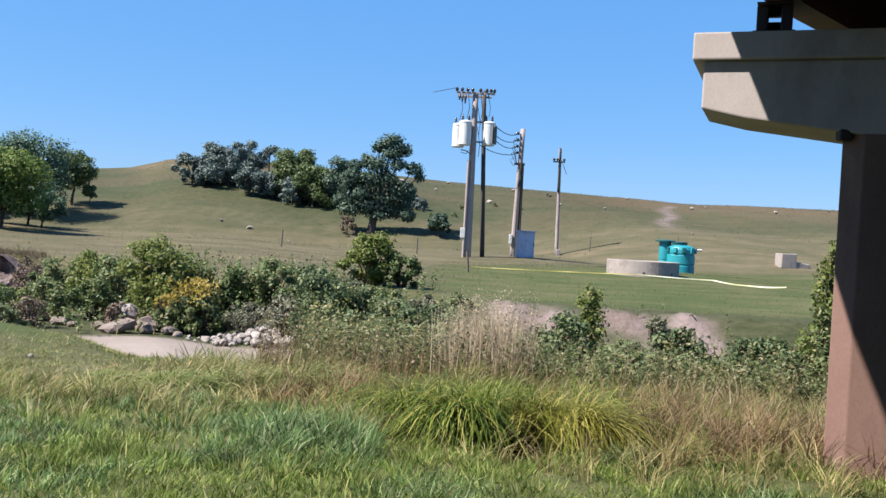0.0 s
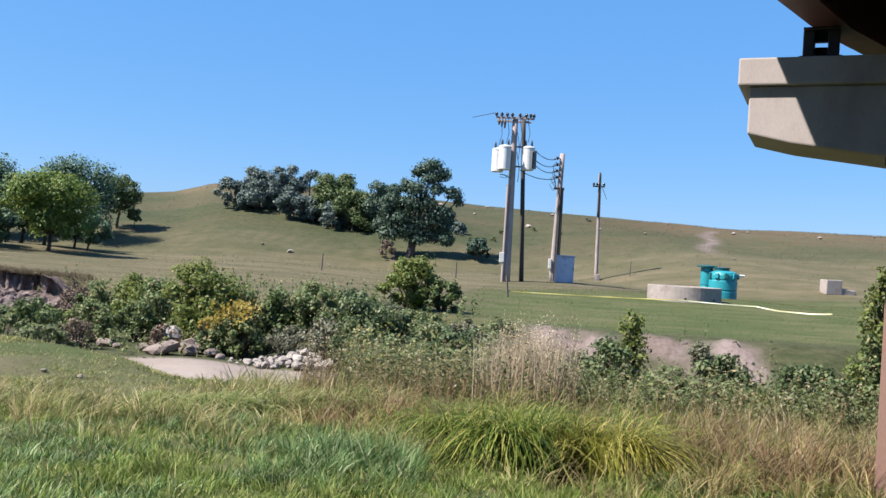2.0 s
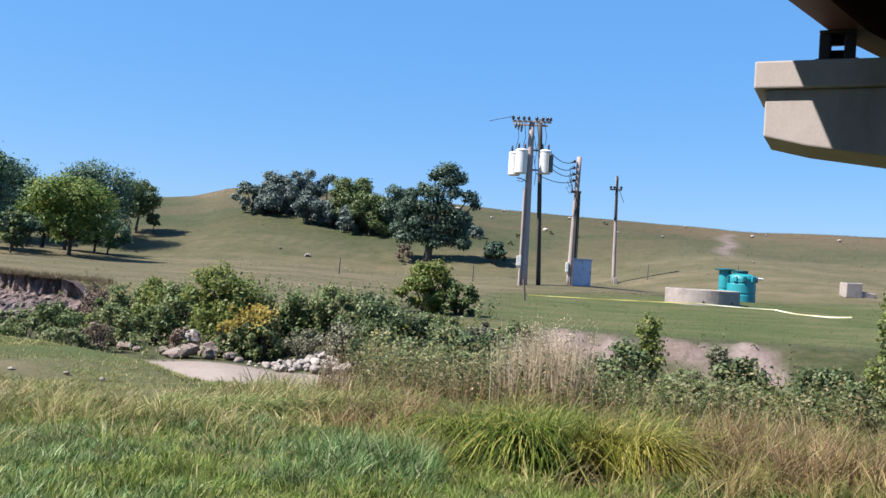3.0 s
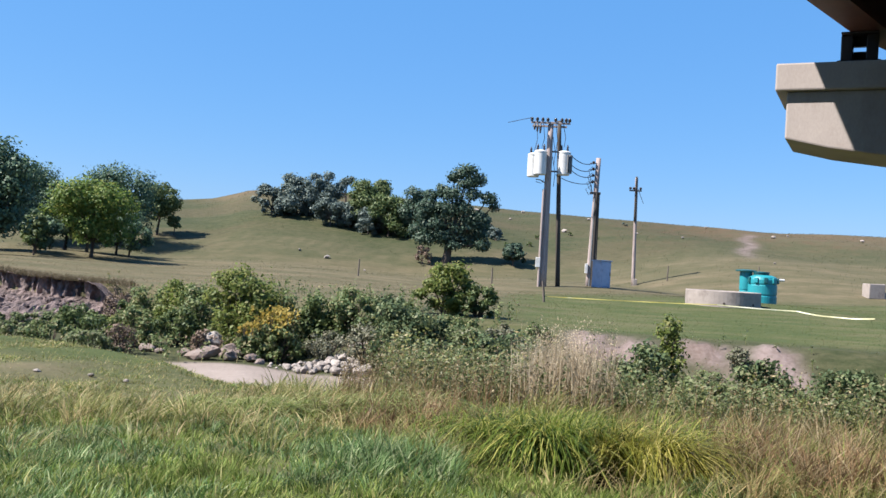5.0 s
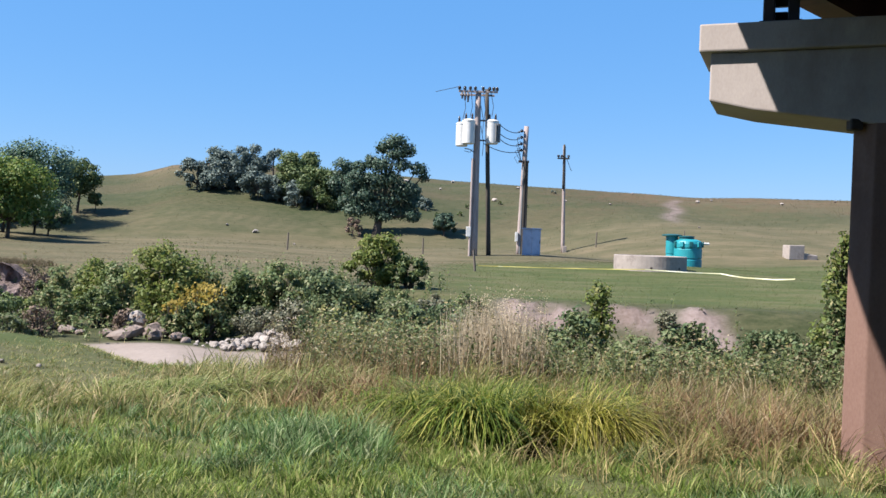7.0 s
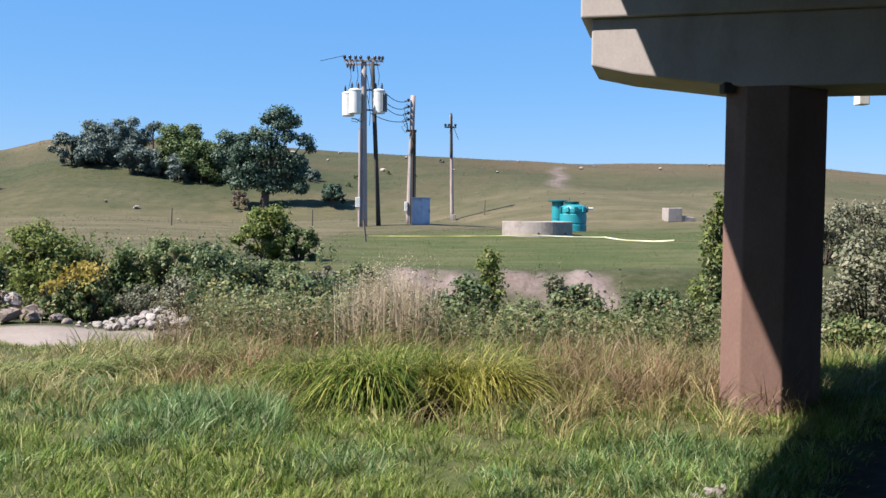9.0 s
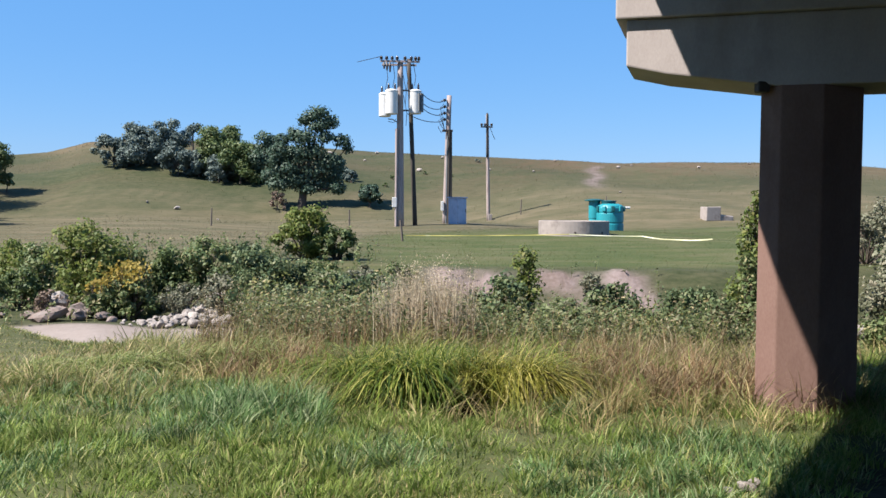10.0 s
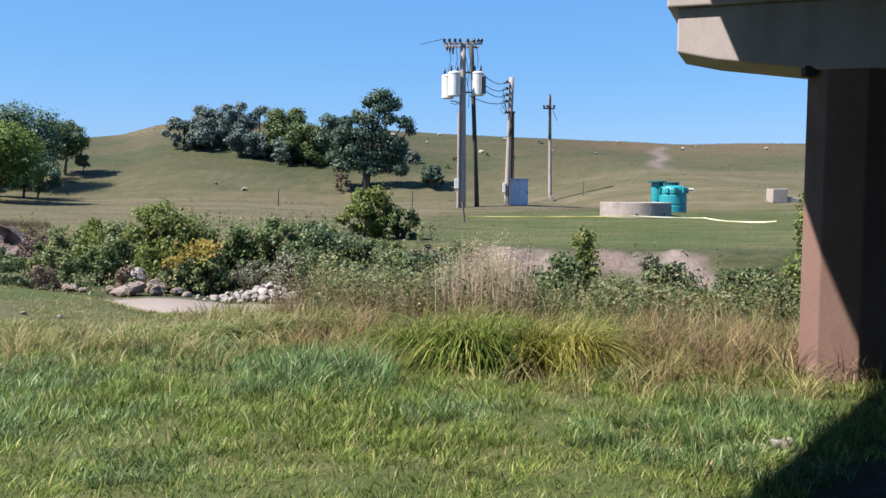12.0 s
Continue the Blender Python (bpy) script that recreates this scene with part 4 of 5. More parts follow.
LEFT_TREES = [(-29.9, 61.0, 5.5, 6.2, BRIGHT, 16, 10000), (-32.6, 58.5, 3.0, 2.6, DEEP, 9, 4200), (-31.5, 51.5, 6.9, 5.6, DEEP, 18, 13000), (-33.2, 67.0, 5.0, 4.8, DEEP, 12, 7000), (-31.6, 56.5, 2.6, 1.9, GREEN, 8, 2800), (-29.6, 66.5, 2.9, 3.4, DEEP, 9, 4200), (-35.4, 76.0, 7.4, 8.4, DEEP, 14, 10000), (-33.9, 82.0, 4.9, 5.2, GREEN, 10, 6500),
              (-32.5, 82.6, 1.8, 1.5, BUSH, 5, 1200), (-36.0, 69.0, 5.6, 5.6, DEEP, 13, 8500), (-32.0, 69.5, 3.8, 4.2, DEEP, 10, 5500), (-41.5, 74.0, 6.8, 6.0, DEEP, 13, 8000), (-36.6, 60.0, 6.0, 5.0, DEEP, 13, 8000), (-36, 50, 9.0, 6.0, DEEP, 14, 9000), (-40, 66, 7.0, 6, COTTON, 12, 8000)]
for i, (x, y, h, w, mat, nb, leaves) in enumerate(LEFT_TREES):
    woody(x, y, crown_blobs(w, h, h * (.34 if y > 80 else .16), nb, i + 60, .9, 1.12), .23, int(leaves * 1.1), mat, .032 * h ** .8, "field_tree", "%s deciduous tree at the meadow edge" % {"bright_green_leaves": "bright yellow-green", "dark_green_leaves": "dark green leaning", "deep_green_leaves": "shady blue-green", "shrub_leaves": "mid-green leaning", "cottonwood_leaves": "tall grey-green"}[mat.name], "tree", "meadow edge trees", lean=.12)


for i in range(9):
    y = RNG.uniform(80, 104)
    x = RNG.uniform(-.06, .12) * y
    woody(x, y, crown_blobs(RNG.uniform(.5, 1.1), RNG.uniform(.3, .6), 0, 3, 500 + i), .16, 160, GREEN if i % 3 else OLIVE, .03, "hill_shrub", "small dark shrub on the dry hillside", "shrub", "hillside shrubs")


# ---- shrubs along the creek ----
def shrub(x, y, w, h, mat, leaves, leaf=.11, label="leafy green shrub on the creek bank", nb=8, seed=0, name="shrub", low=.05, group="creek bank shrubs"):
    return woody(x, y, crown_blobs(w, h, h * low, nb, seed, .8), leaf, leaves, mat, .018 + .006 * h, name, label, "shrub", group)


CREEK_SHRUBS = [(-7.35, 23.6, 2.1, 2.55, LIME, 6500, .13), (-6.4, 23.9, 1.5, 1.7, BUSH, 3400, .12), (-2.0, 25.2, 1.9, 1.75, LIME, 4200, .13), (-1.1, 25.0, 1.4, 1.0, GREEN, 2400, .11),
    (-9.3, 26.0, 2.0, 1.9, BUSH, 3600, .13), (-10.4, 27.0, 1.9, 1.9, LIME, 2600, .13), (-11.6, 28.0, 2.2, 1.6, BUSH, 3000, .13), (-12.4, 28.6, 1.9, .9, GREEN, 2600, .13),
    (-9.2, 24.0, 1.5, 1.1, GREEN, 2400, .11), (-10.4, 24.0, 1.8, 1.15, BUSH, 2600, .11), (-12.0, 25.8, 2.0, .75, LIME, 2600, .12), (-13.9, 27.0, 2.1, .65, WEED, 2400, .11),
    (-14.4, 25.6, 2.0, .5, WEED, 2200, .12)]
BANK_SHRUBS = [(-5.4, 24.2, 1.7, 1.5, GREEN, 3200, .12), (-4.4, 24.2, 1.9, 1.4, BUSH, 3400, .12), (-3.5, 23.8, 1.6, 1.3, HERB, 3000, .11),
    (-4.7, 22.6, 1.5, .95, SAGE, 2400, .08), (-3.6, 21.6, 1.5, 1.35, SAGE, 3000, .09), (-2.7, 20.8, 1.8, 1.75, HERB, 4600, .11), (-1.8, 21.0, 1.5, 1.5, HERB, 3600, .10),
    (-2.9, 22.8, 1.7, 1.5, GREEN, 3200, .11), (-1.4, 22.9, 1.5, .9, BUSH, 3000, .10), (-.3, 22.2, 1.5, .75, SAGE, 2600, .09), (.5, 22.2, 1.2, .55, BUSH, 1800, .09),
    (-.9, 19.4, 1.6, 1.55, WEED, 3600, .10)]
BED_SHRUBS = [(0, 18.6, 1.7, 1.4, HERB, 3600, .10), (-6.0, 22.4, 1.4, .9, BUSH, 2400, .10), (-7.9, 22.3, 1.1, .7, DRYTWIG, 700, .09),
    (3.0, 18.4, .8, 1.3, BUSH, 1800, .10), (5.05, 20.8, .62, .75, SAGE, 1500, .07), (4.3, 15.6, 1.9, 1.35, HERB, 4400, .10), (5.6, 15.2, 1.8, 1.3, HERB, 4200, .10),
    (3.2, 14.8, 1.6, 1.25, WEED, 3800, .10), (2.2, 15.4, 1.5, 1.35, HERB, 3600, .10), (1.4, 16.6, 1.4, 1.3, BUSH, 3200, .10), (6.6, 15.4, 1.2, 1.6, WEED, 3000, .10),
    (7.3, 15.2, 1.5, 2.0, BUSH, 3800, .10)]
PIER_SHRUBS = [(6.9, 13.6, 1.5, 1.3, WEED, 3400, .09), (9.6, 15.5, 1.9, 2.1, SAGE, 3800, .10), (10.9, 16.5, 2.2, 1.9, SAGE, 3600, .10), (8.4, 13.8, 1.7, 1.1, BUSH, 3000, .09),
    (12.4, 18.5, 2.4, 1.7, SAGE, 3000, .11), (10.2, 13.6, 1.8, 1.0, BUSH, 2600, .09), (13.5, 24, 2.6, 1.8, SAGE, 2600, .12), (16.5, 27, 3.0, 2.0, SAGE, 2600, .13),
    (18.5, 25, 3.0, 2.0, OLIVE, 2600, .13), (-9.6, 19.6, 1.6, .8, WEED, 2200, .10), (-10.9, 20.3, 1.7, .85, BUSH, 2200, .10), (-12.2, 21.4, 1.8, .5, WEED, 2200, .10),
    (-13.6, 22.8, 1.9, .45, BUSH, 2200, .11)]
EDGE_SHRUBS = [(-15.0, 24.5, 2.0, .5, WEED, 2200, .11), (-17.6, 27.8, 2.1, .45, BUSH, 2200, .11), (-11.8, 23.4, 1.9, 1.1, GREEN, 2200, .11), (-16.6, 27.0, 2.0, .45, WEED, 2200, .11),
    (-19.0, 28.8, 2.2, .45, BUSH, 2200, .12), (-9.9, 22.0, 1.1, .9, DRYTWIG, 700, .09), (-19.3, 29.6, 1.6, .9, DRYTWIG, 700, .09), (-13.4, 29.6, 1.6, 1.5, DRYTWIG, 900, .09),
    (-17.9, 28.6, 1.3, .9, DRYTWIG, 800, .09), (-20.9, 31.4, 1.4, .9, DRYTWIG, 800, .09),
    (1.0, 14.6, 1.5, 1.3, WEED, 3600, .09)]
LAST_SHRUBS = [(-.4, 16.4, 1.6, 1.5, HERB, 3800, .10), (-1.5, 16.8, 1.5, 1.5, HERB, 3600, .10), (.4, 20.2, 1.5, 1.3, BUSH, 2800, .10), (-2.3, 18.4, 1.3, 1.35, WEED, 3000, .10),
    (7.9, 17.4, 1.6, 1.2, BUSH, 2600, .10), (4.9, 13.6, 1.5, 1.05, HERB, 3400, .09), (6.0, 12.6, 1.4, 1.0, WEED, 3200, .09), (3.7, 13.0, 1.4, .95, BUSH, 3000, .08)]
LOOKS = {"yellow_green_leaves": "yellow-green leafy shrub on the creek bank", "shrub_leaves": "mid-green leafy shrub on the creek bank", "dark_green_leaves": "dense dark green shrub on the creek bank", "weed_leaves": "tall leafy weeds growing in the creek bed",
         "grey_green_leaves": "grey-green sage-like shrub on the creek bank", "dry_grey_twigs": "dry reddish-brown dead shrub by the rocks", "silver_olive_leaves": "silvery grey-green shrub behind the pier", "blue_green_herb_leaves": "blue-green leafy herbs growing in the creek bed"}
for i, (x, y, w, h, mat, leaves, leaf) in enumerate(CREEK_SHRUBS + BANK_SHRUBS + BED_SHRUBS + PIER_SHRUBS + EDGE_SHRUBS + LAST_SHRUBS):
    shrub(x, y, w * RNG.uniform(.9, 1.15), h * RNG.uniform(.84, 1.02) * (1.1 if y < 16.5 and x > 1 else 1), mat, int(leaves * 1.2), leaf * (.9 if y < 19 else .86), LOOKS[mat.name], 12, 100 + i)


def feathery(x, y, w, h, mat, leaves, seed):
    """A slim upright shrub of loose sprays, thinning to its tip."""
    rnd = np.random.default_rng(seed)
    blobs = []
    for k in range(26):
        t = (k + .5) / 26
        a, out = k * 2.4 + rnd.uniform(-.8, .8), w * .5 * (1 - .8 * t) * rnd.uniform(.5, 1.2) * math.sqrt(rnd.uniform(.1, 1))
        r = .11 + .10 * (1 - t) * rnd.uniform(.6, 1.2)
        blobs.append((out * math.cos(a), out * math.sin(a), .15 + (h - .25) * t ** .9, r, r, r * 1.5))
    woody(x, y, blobs, .085, leaves, mat, .026, "shrub", "slim upright yellow-green shrub with loose sprays", "shrub", "creek bank shrubs")


feathery(2.9, 17.4, 1.3, 2.05, LIME, 2600, 700)
feathery(2.5, 17.7, .8, 1.3, LIME, 1300, 701)
feathery(6.45, 14.9, 1.3, 3.0, LIME, 3800, 702)
feathery(6.15, 14.5, .9, 2.0, BUSH, 1800, 703)


def build_flowers(x, y, w, h, heads):
    t = empty("flowering_shrub", Matrix.Translation((x, y, gz(x, y))), "leafy bush covered in bright yellow flowers", "shrub")
    for k in range(26):
        bm = bmesh.new()
        a, r = RNG.uniform(0, 6.28), w * .5 * math.sqrt(RNG.random())
        e = Vector((r * math.cos(a), r * math.sin(a) * .7, h * RNG.uniform(.7, 1)))
        tube(bm, [(e.x * .4, e.y * .4, -.05), e * .6, e], [.012, .01, .006], 4)
        part("stem", bm, BARK, t)
    q, u = blob_points(crown_blobs(w, h * .8, .05, 8, 5), 2600)
    c = new("crown", leaf_mesh("crown", q, .10, BUSH, out=u))
    c.parent = t
    p, u = blob_points([(b[0], b[1], b[2] + .12, b[3], b[4], b[5]) for b in crown_blobs(w * 1.02, h * 1.02, h * .36, 8, 5)], heads, .25)
    f = new("blossom", leaf_mesh("blossom", p, .095, YELLOW, aspect=.95))
    f.parent = t
    tagged(f, "clusters of golden-yellow blossoms")


build_flowers(-6.15, 22.6, 1.35, 1.35, 520)
build_flowers(-6.75, 22.3, .7, .85, 90)


# ---- rocks ----
def rock_mesh(name, seed, mat):
    bm = bmesh.new()
    bmesh.ops.create_icosphere(bm, subdivisions=2, radius=.5)
    off = Vector((seed * 7.3, seed * 3.1, seed))
    for v in bm.verts:
        v.co *= 1 + .55 * noise.noise(v.co * 1.9 + off) + .2 * noise.noise(v.co * 4.5 + off)
        for k in range(5):
            cut = Vector((math.sin(seed * 3 + k * 2.1), math.cos(seed * 5 + k * 1.7), math.sin(seed + k * 2.9))).normalized()
            over = v.co.dot(cut) - .36
            if over > 0:
                v.co -= cut * over * .85
        v.co.z *= .7
    me = bpy.data.meshes.new(name)
    bm.to_mesh(me)
    bm.free()
    me.materials.append(mat)
    return me


STONES = [rock_mesh("stone", i + 1, ROCK) for i in range(7)]
BOULDERS = [rock_mesh("boulder", i + 20, PINK_ROCK) for i in range(4)]


def put_rock(x, y, s, name, meshes, label, group, lift=.15):
    ob = new(name, meshes[int(RNG.integers(len(meshes)))])
    ob.matrix_world = pose(x, y, gz(x, y) + s * lift, RNG.uniform(-15, 15), RNG.uniform(-15, 15), RNG.uniform(0, 360)) @ Matrix.Diagonal((s * RNG.uniform(.8, 1.3), s * RNG.uniform(.8, 1.2), s * RNG.uniform(.8, 1.1), 1))
    tagged(ob, label, "rock", group)


for i in range(160):
    t = RNG.random()
    x = -5.45 + 2.05 * t + RNG.normal() * .15
    d = RNG.random()
    y = 20.7 + .25 * math.sin(t * 3) + 2.6 * d * (.35 + .8 * t)
    put_rock(x, y, (.10 + .22 * RNG.random() ** 1.6) * (.75 + .5 * t), "rock", STONES, "pale rounded fieldstone in the rock pile by the creek", "creek rock pile", .2 + .9 * d * t + .3 * RNG.random())
for x, y, s in ((-7.6, 21.45, .62), (-6.95, 21.6, .45), (-7.1, 22.15, .58), (-6.5, 21.9, .38), (-8.3, 22.1, .34), (-9.6, 22.9, .42), (-9.1, 22.5, .3), (-6.2, 21.5, .26)):
    put_rock(x, y, s, "boulder", BOULDERS, "pinkish-grey boulder at the creek edge", "creek boulders", .2)
for x, y, s in ((-7.75, 22.5, .62),):
    put_rock(x, y, s, "boulder", STONES, "large pale grey boulder among the shrubs", "creek boulders", .6)
for i in range(14):
    put_rock(RNG.uniform(9.0, 11.2), RNG.uniform(17.2, 19), RNG.uniform(.2, .5), "rock", STONES, "pale stone on the bank behind the pier", "bank stones", .3)
for x, y, s in ((-18.6, 75.5, .5), (-15.9, 74, .7), (-5.5, 112, 1.1), (-3.2, 118, .8), (.2, 118, .8), (4.6, 96, .9), (11.6, 92, .6), (15.5, 88, .5), (26.4, 97, .8), (36.5, 100, .7), (8.0, 108, .7), (-1.2, 104, .6), (22, 110, .6),
                (31, 108, .5), (-8, 120, .8), (44, 104, .6), (3, 122, .8), (-12, 70, .35), (9.4, 118, .6), (19.5, 71, .35)):
    put_rock(x, y, s * .6, "rock", STONES, "whitish stone lying on the dry hillside", "hillside stones", .3)


# ---- the cut bank ----
def build_cut_bank():
    """A steep eroded face with fissures, under an overhanging sod edge."""
    n, m = 260, 44
    bm = bmesh.new()
    rows = []
    for i in range(n):
        t = i / (n - 1)
        x = -27 + 13.6 * t
        y = float(far_bank(x)) + .05
        top, bot = gz(x, y + 1.8) + .05 + .07 * noise.noise((x * 1.7, 2, 9)), gz(x, y - 3.6) - .1
        top = bot + (top - bot) * min(1, (1 - t) * 9) ** .5
        row = []
        for k in range(m):
            s = k / (m - 1)
            z = bot + (top - bot) * s
            rough = .30 * noise.noise((x * 1.1, z * .5, 3)) + .16 * noise.noise((x * 3.0, z * 1.6, 7)) + .10 * noise.noise((x * 6.5, z * 5, 1))
            if s < .55:
                back = -3.4 + 4.14 * (s / .55) ** .9
                rough = .34 * noise.noise((x * 1.2, s * 5, 3)) + .26 * noise.noise((x * 3.1, s * 13, 7)) + .16 * noise.noise((x * 7, s * 30, 1))
                z += .16 * noise.noise((x * 2.4, s * 11, 21)) + .12 * noise.noise((x * 6, s * 24, 5))
            else:
                slot = max(0.0, noise.noise((x * 2.6, z * .35, 11)) + .05)
                back = .74 + .12 * (s - .55) + .65 * slot
            if k >= m - 2:
                back = .42 + .22 * noise.noise((x * 2.2, 0, 5)) + (.12 if k == m - 2 else 0)
            row.append(bm.verts.new((x, y - .55 + back + rough, z)))
        row.append(bm.verts.new((x, y + 1.1, top - .12)))
        rows.append(row)
    for p, q in zip(rows, rows[1:]):
        for k in range(m):
            bm.faces.new((p[k], q[k], q[k + 1], p[k + 1]))
    tagged(part("cut_bank", bm, CLAY), "steep eroded grey-brown clay bank with fissures", "bank", kind="structure")


build_cut_bank()
CLODS = [rock_mesh("clod", i + 40, CLAY) for i in range(4)]


def talus(x, y):
    """Height of the slope of fallen clay under the cut bank."""
    foot, edge = gz(x, float(far_bank(x)) - 3.55) - .1, gz(x, float(far_bank(x)) + 1.85) + .05
    back = y - float(far_bank(x)) + .5
    return foot + (edge - foot) * .55 * max(0.0, (back + 3.4) / 4.14) ** 1.11


for i in range(70):
    x = RNG.uniform(-22, -14)
    y = float(far_bank(x)) - .4 - 2.9 * RNG.random()
    s = .16 + .38 * RNG.random() ** 2
    ob = new("clod", CLODS[i % 4])
    ob.matrix_world = pose(x, y, talus(x, y) + s * .12, RNG.uniform(-20, 20), RNG.uniform(-20, 20), RNG.uniform(0, 360)) @ Matrix.Diagonal((s * RNG.uniform(.8, 1.4), s, s * RNG.uniform(.7, 1.3), 1))
    tagged(ob, "lump of grey-brown clay fallen from the cut bank", "clod", "fallen clay lumps")


for x, y, s in ((2.12, 5.0, .09), (2.22, 5.1, .07), (2.0, 4.95, .06), (-5.9, 10.6, .10), (-5.3, 10.8, .08), (-4.8, 10.7, .07)):
    put_rock(x, y, s, "rock", STONES, "small pale stone lying in the grass", "stones in the grass", .3)


# ---- grasses ----
def blades(name, xy, h, w, lean, wind, material, label, levels=2, spread=1.0, lift=0.0, droop=.5, bow=None):
    """Grass blades: xy places, heights and widths; they bow by lean, mostly along wind."""
    n = len(xy)
    if n == 0:
        return None
    z = height(xy[:, 0], xy[:, 1]) + lift
    a = RNG.uniform(0, 2 * np.pi, n)
    bow = (np.stack([np.cos(a), np.sin(a)], 1) * spread if bow is None else bow) + np.array(wind)
    bow /= np.linalg.norm(bow, axis=1)[:, None] + 1e-6
    f = RNG.uniform(0, np.pi, n)
    side = np.stack([np.cos(f), np.sin(f) * .6], 1)
    lean = lean * RNG.uniform(.4, 1.5, n)
    rows = []
    for i in range(levels + 1):
        t = i / levels
        c = np.empty((n, 3))
        c[:, :2] = xy + bow * (h * lean * t ** 1.8)[:, None]
        c[:, 2] = z - .03 + h * (t - droop * lean * t ** 2.4)
        half = side * (w * .5 * (1 - t ** 1.6))[:, None]
        if i < levels:
            lo, hi = c.copy(), c.copy()
            lo[:, :2] -= half
            hi[:, :2] += half
            rows += [lo, hi]
        else:
            rows.append(c)
    per = 2 * levels + 1
    v = np.stack(rows, 1).reshape(-1, 3)
    pat, sizes = [], []
    for i in range(levels - 1):
        pat += [2 * i, 2 * i + 1, 2 * i + 3, 2 * i + 2]
        sizes.append(4)
    pat += [2 * levels - 2, 2 * levels - 1, 2 * levels]
    sizes.append(3)
    loops = (np.array(pat)[None] + per * np.arange(n)[:, None]).ravel()
    ob = new(name, fast_mesh(name, v, loops, np.tile(sizes, n), material))
    return tagged(ob, label, "grass", kind="stuff")


def scatter(n, x0, x1, y0, y1, keep):
    """Random places in a wedge before the camera, kept by the density keep(x, y)."""
    y = np.sqrt(RNG.uniform(y0 ** 2, y1 ** 2, n))
    x = RNG.uniform(x0, x1, n) * y
    ok = RNG.random(n) < np.clip(keep(x, y), 0, 1)
    return np.stack([x, y], 1)[ok]


def lumps(x, y, s, seed=0):
    """Smooth patchiness between about 0 and 1."""
    v = np.sin(x * s + 1.3 * np.sin(y * s * .7 + seed)) * np.sin(y * s * 1.1 + 1.7 * np.sin(x * s * .6 + seed * 2)) + .5 * np.sin(x * s * 2.3 + seed) * np.sin(y * s * 2.7 - seed)
    return np.clip(.5 + .42 * v, 0, 1)


def spot(x, y, cx, cy, rx, ry):
    return np.exp(-((x - cx) / rx) ** 2 - ((y - cy) / ry) ** 2)


def tufts(places, per, radius):
    """Blades fanning out of each tuft: where they root, which tuft is theirs, and which way they bow."""
    n = len(places)
    k = np.repeat(np.arange(n), per)
    a = RNG.uniform(0, 2 * np.pi, n * per)
    r = radius * np.sqrt(RNG.random(n * per))
    out = np.stack([np.cos(a), np.sin(a)], 1)
    drift = RNG.normal(size=(n, 2)) * .7
    return places[k] + out * r[:, None], k, out * .8 + drift[k]


def shade_side(x, y):
    """How far under the deck a place lies: 1 where grass is left out to darken the shade."""
    return smooth(1.75 - (x * LEFT.x + y * LEFT.y), 0, .5)


LUSH = leafy("lush_grass", (.078, .133, .024), (.212, .270, .068), (.334, .329, .135), .42, .62, .2, patch=2.6)
BLUEGRASS = leafy("blue_green_grass", (.049, .107, .033), (.130, .204, .076), (.270, .316, .169), .36, .60, .25, patch=2.6)
SEDGE = leafy("yellow_green_sedge", (.026, .058, .008), (.150, .205, .030), (.360, .350, .100), .42, .52, .3)
DULL = leafy("dull_brown_stalks", (.105, .080, .045), (.210, .165, .095), (.330, .280, .185), .3, .7, .3, patch=3.0)
GOLD_SEDGE = leafy("golden_sedge", (.060, .072, .010), (.230, .225, .036), (.430, .380, .120), .42, .52, .3)
PALE_GREEN = leafy("pale_green_grass", (.085, .120, .030), (.225, .270, .085), (.380, .370, .180), .42, .55, .3)
STRAW = leafy("straw_grass", (.233, .182, .083), (.376, .304, .155), (.168, .168, .067), .35, .6, .35, patch=2.6)
RUSSET = leafy("russet_dry_grass", (.121, .071, .039), (.244, .156, .085), (.311, .238, .142), .3, .6, .3, patch=2.6)
PALE = leafy("pale_dead_stalks", (.337, .281, .201), (.514, .442, .333), (.416, .330, .223), .25, .7, .3)
MIXED = leafy("half_dry_grass", (.106, .137, .036), (.233, .235, .086), (.350, .284, .150), .42, .5, .3, patch=2.0)
MOWN = leafy("mown_grass", (.048, .070, .021), (.086, .108, .034), (.120, .113, .049), .3, .6, .25, patch=.35)
HILL = leafy("hill_grass", (.039, .051, .021), (.071, .081, .036), (.097, .091, .053), .3, .6, .3, patch=.15)
HAY = leafy("dry_meadow_grass", (.091, .070, .039), (.164, .130, .082), (.076, .072, .034), .35, .6, .3, patch=.15)


def dryness(x, y):
    """How far the sward has turned yellow."""
    d = 1.0 * spot(x, y, 2.1, 6.7, 1.3, .42) + .8 * smooth(-x, 1.2, 3.0) * smooth(y, 7.2, 8.8) + .5 * spot(x, y, -2.3, 7.0, .5, .5) + spot(x, y, -.9, 9.0, .8, .9) + spot(x, y, 2.5, 7.6, 1.1, .8) + .9 * spot(x, y, 3.2, 9, 1.2, 1.2)
    return np.clip(d + .35 * (lumps(x, y, 1.7, 4) - .45), 0, 1)


def lawn_keep(x, y):
    return (1 - np.clip(1.5 * spot(x, y, .78, 7.5, .24, .34), 0, 1)) * (y < near_bank(x) + 3.0) * (1 - shade_side(x, y)) * (.30 + .7 * np.clip(6.5 / y, 0, 1) ** 1.2)


def gap(x, y):
    """The bare, shaded hollow between the two mounds of sedge."""
    return np.clip(1.8 * spot(x, y, .78, 7.5, .24, .34), 0, 1)


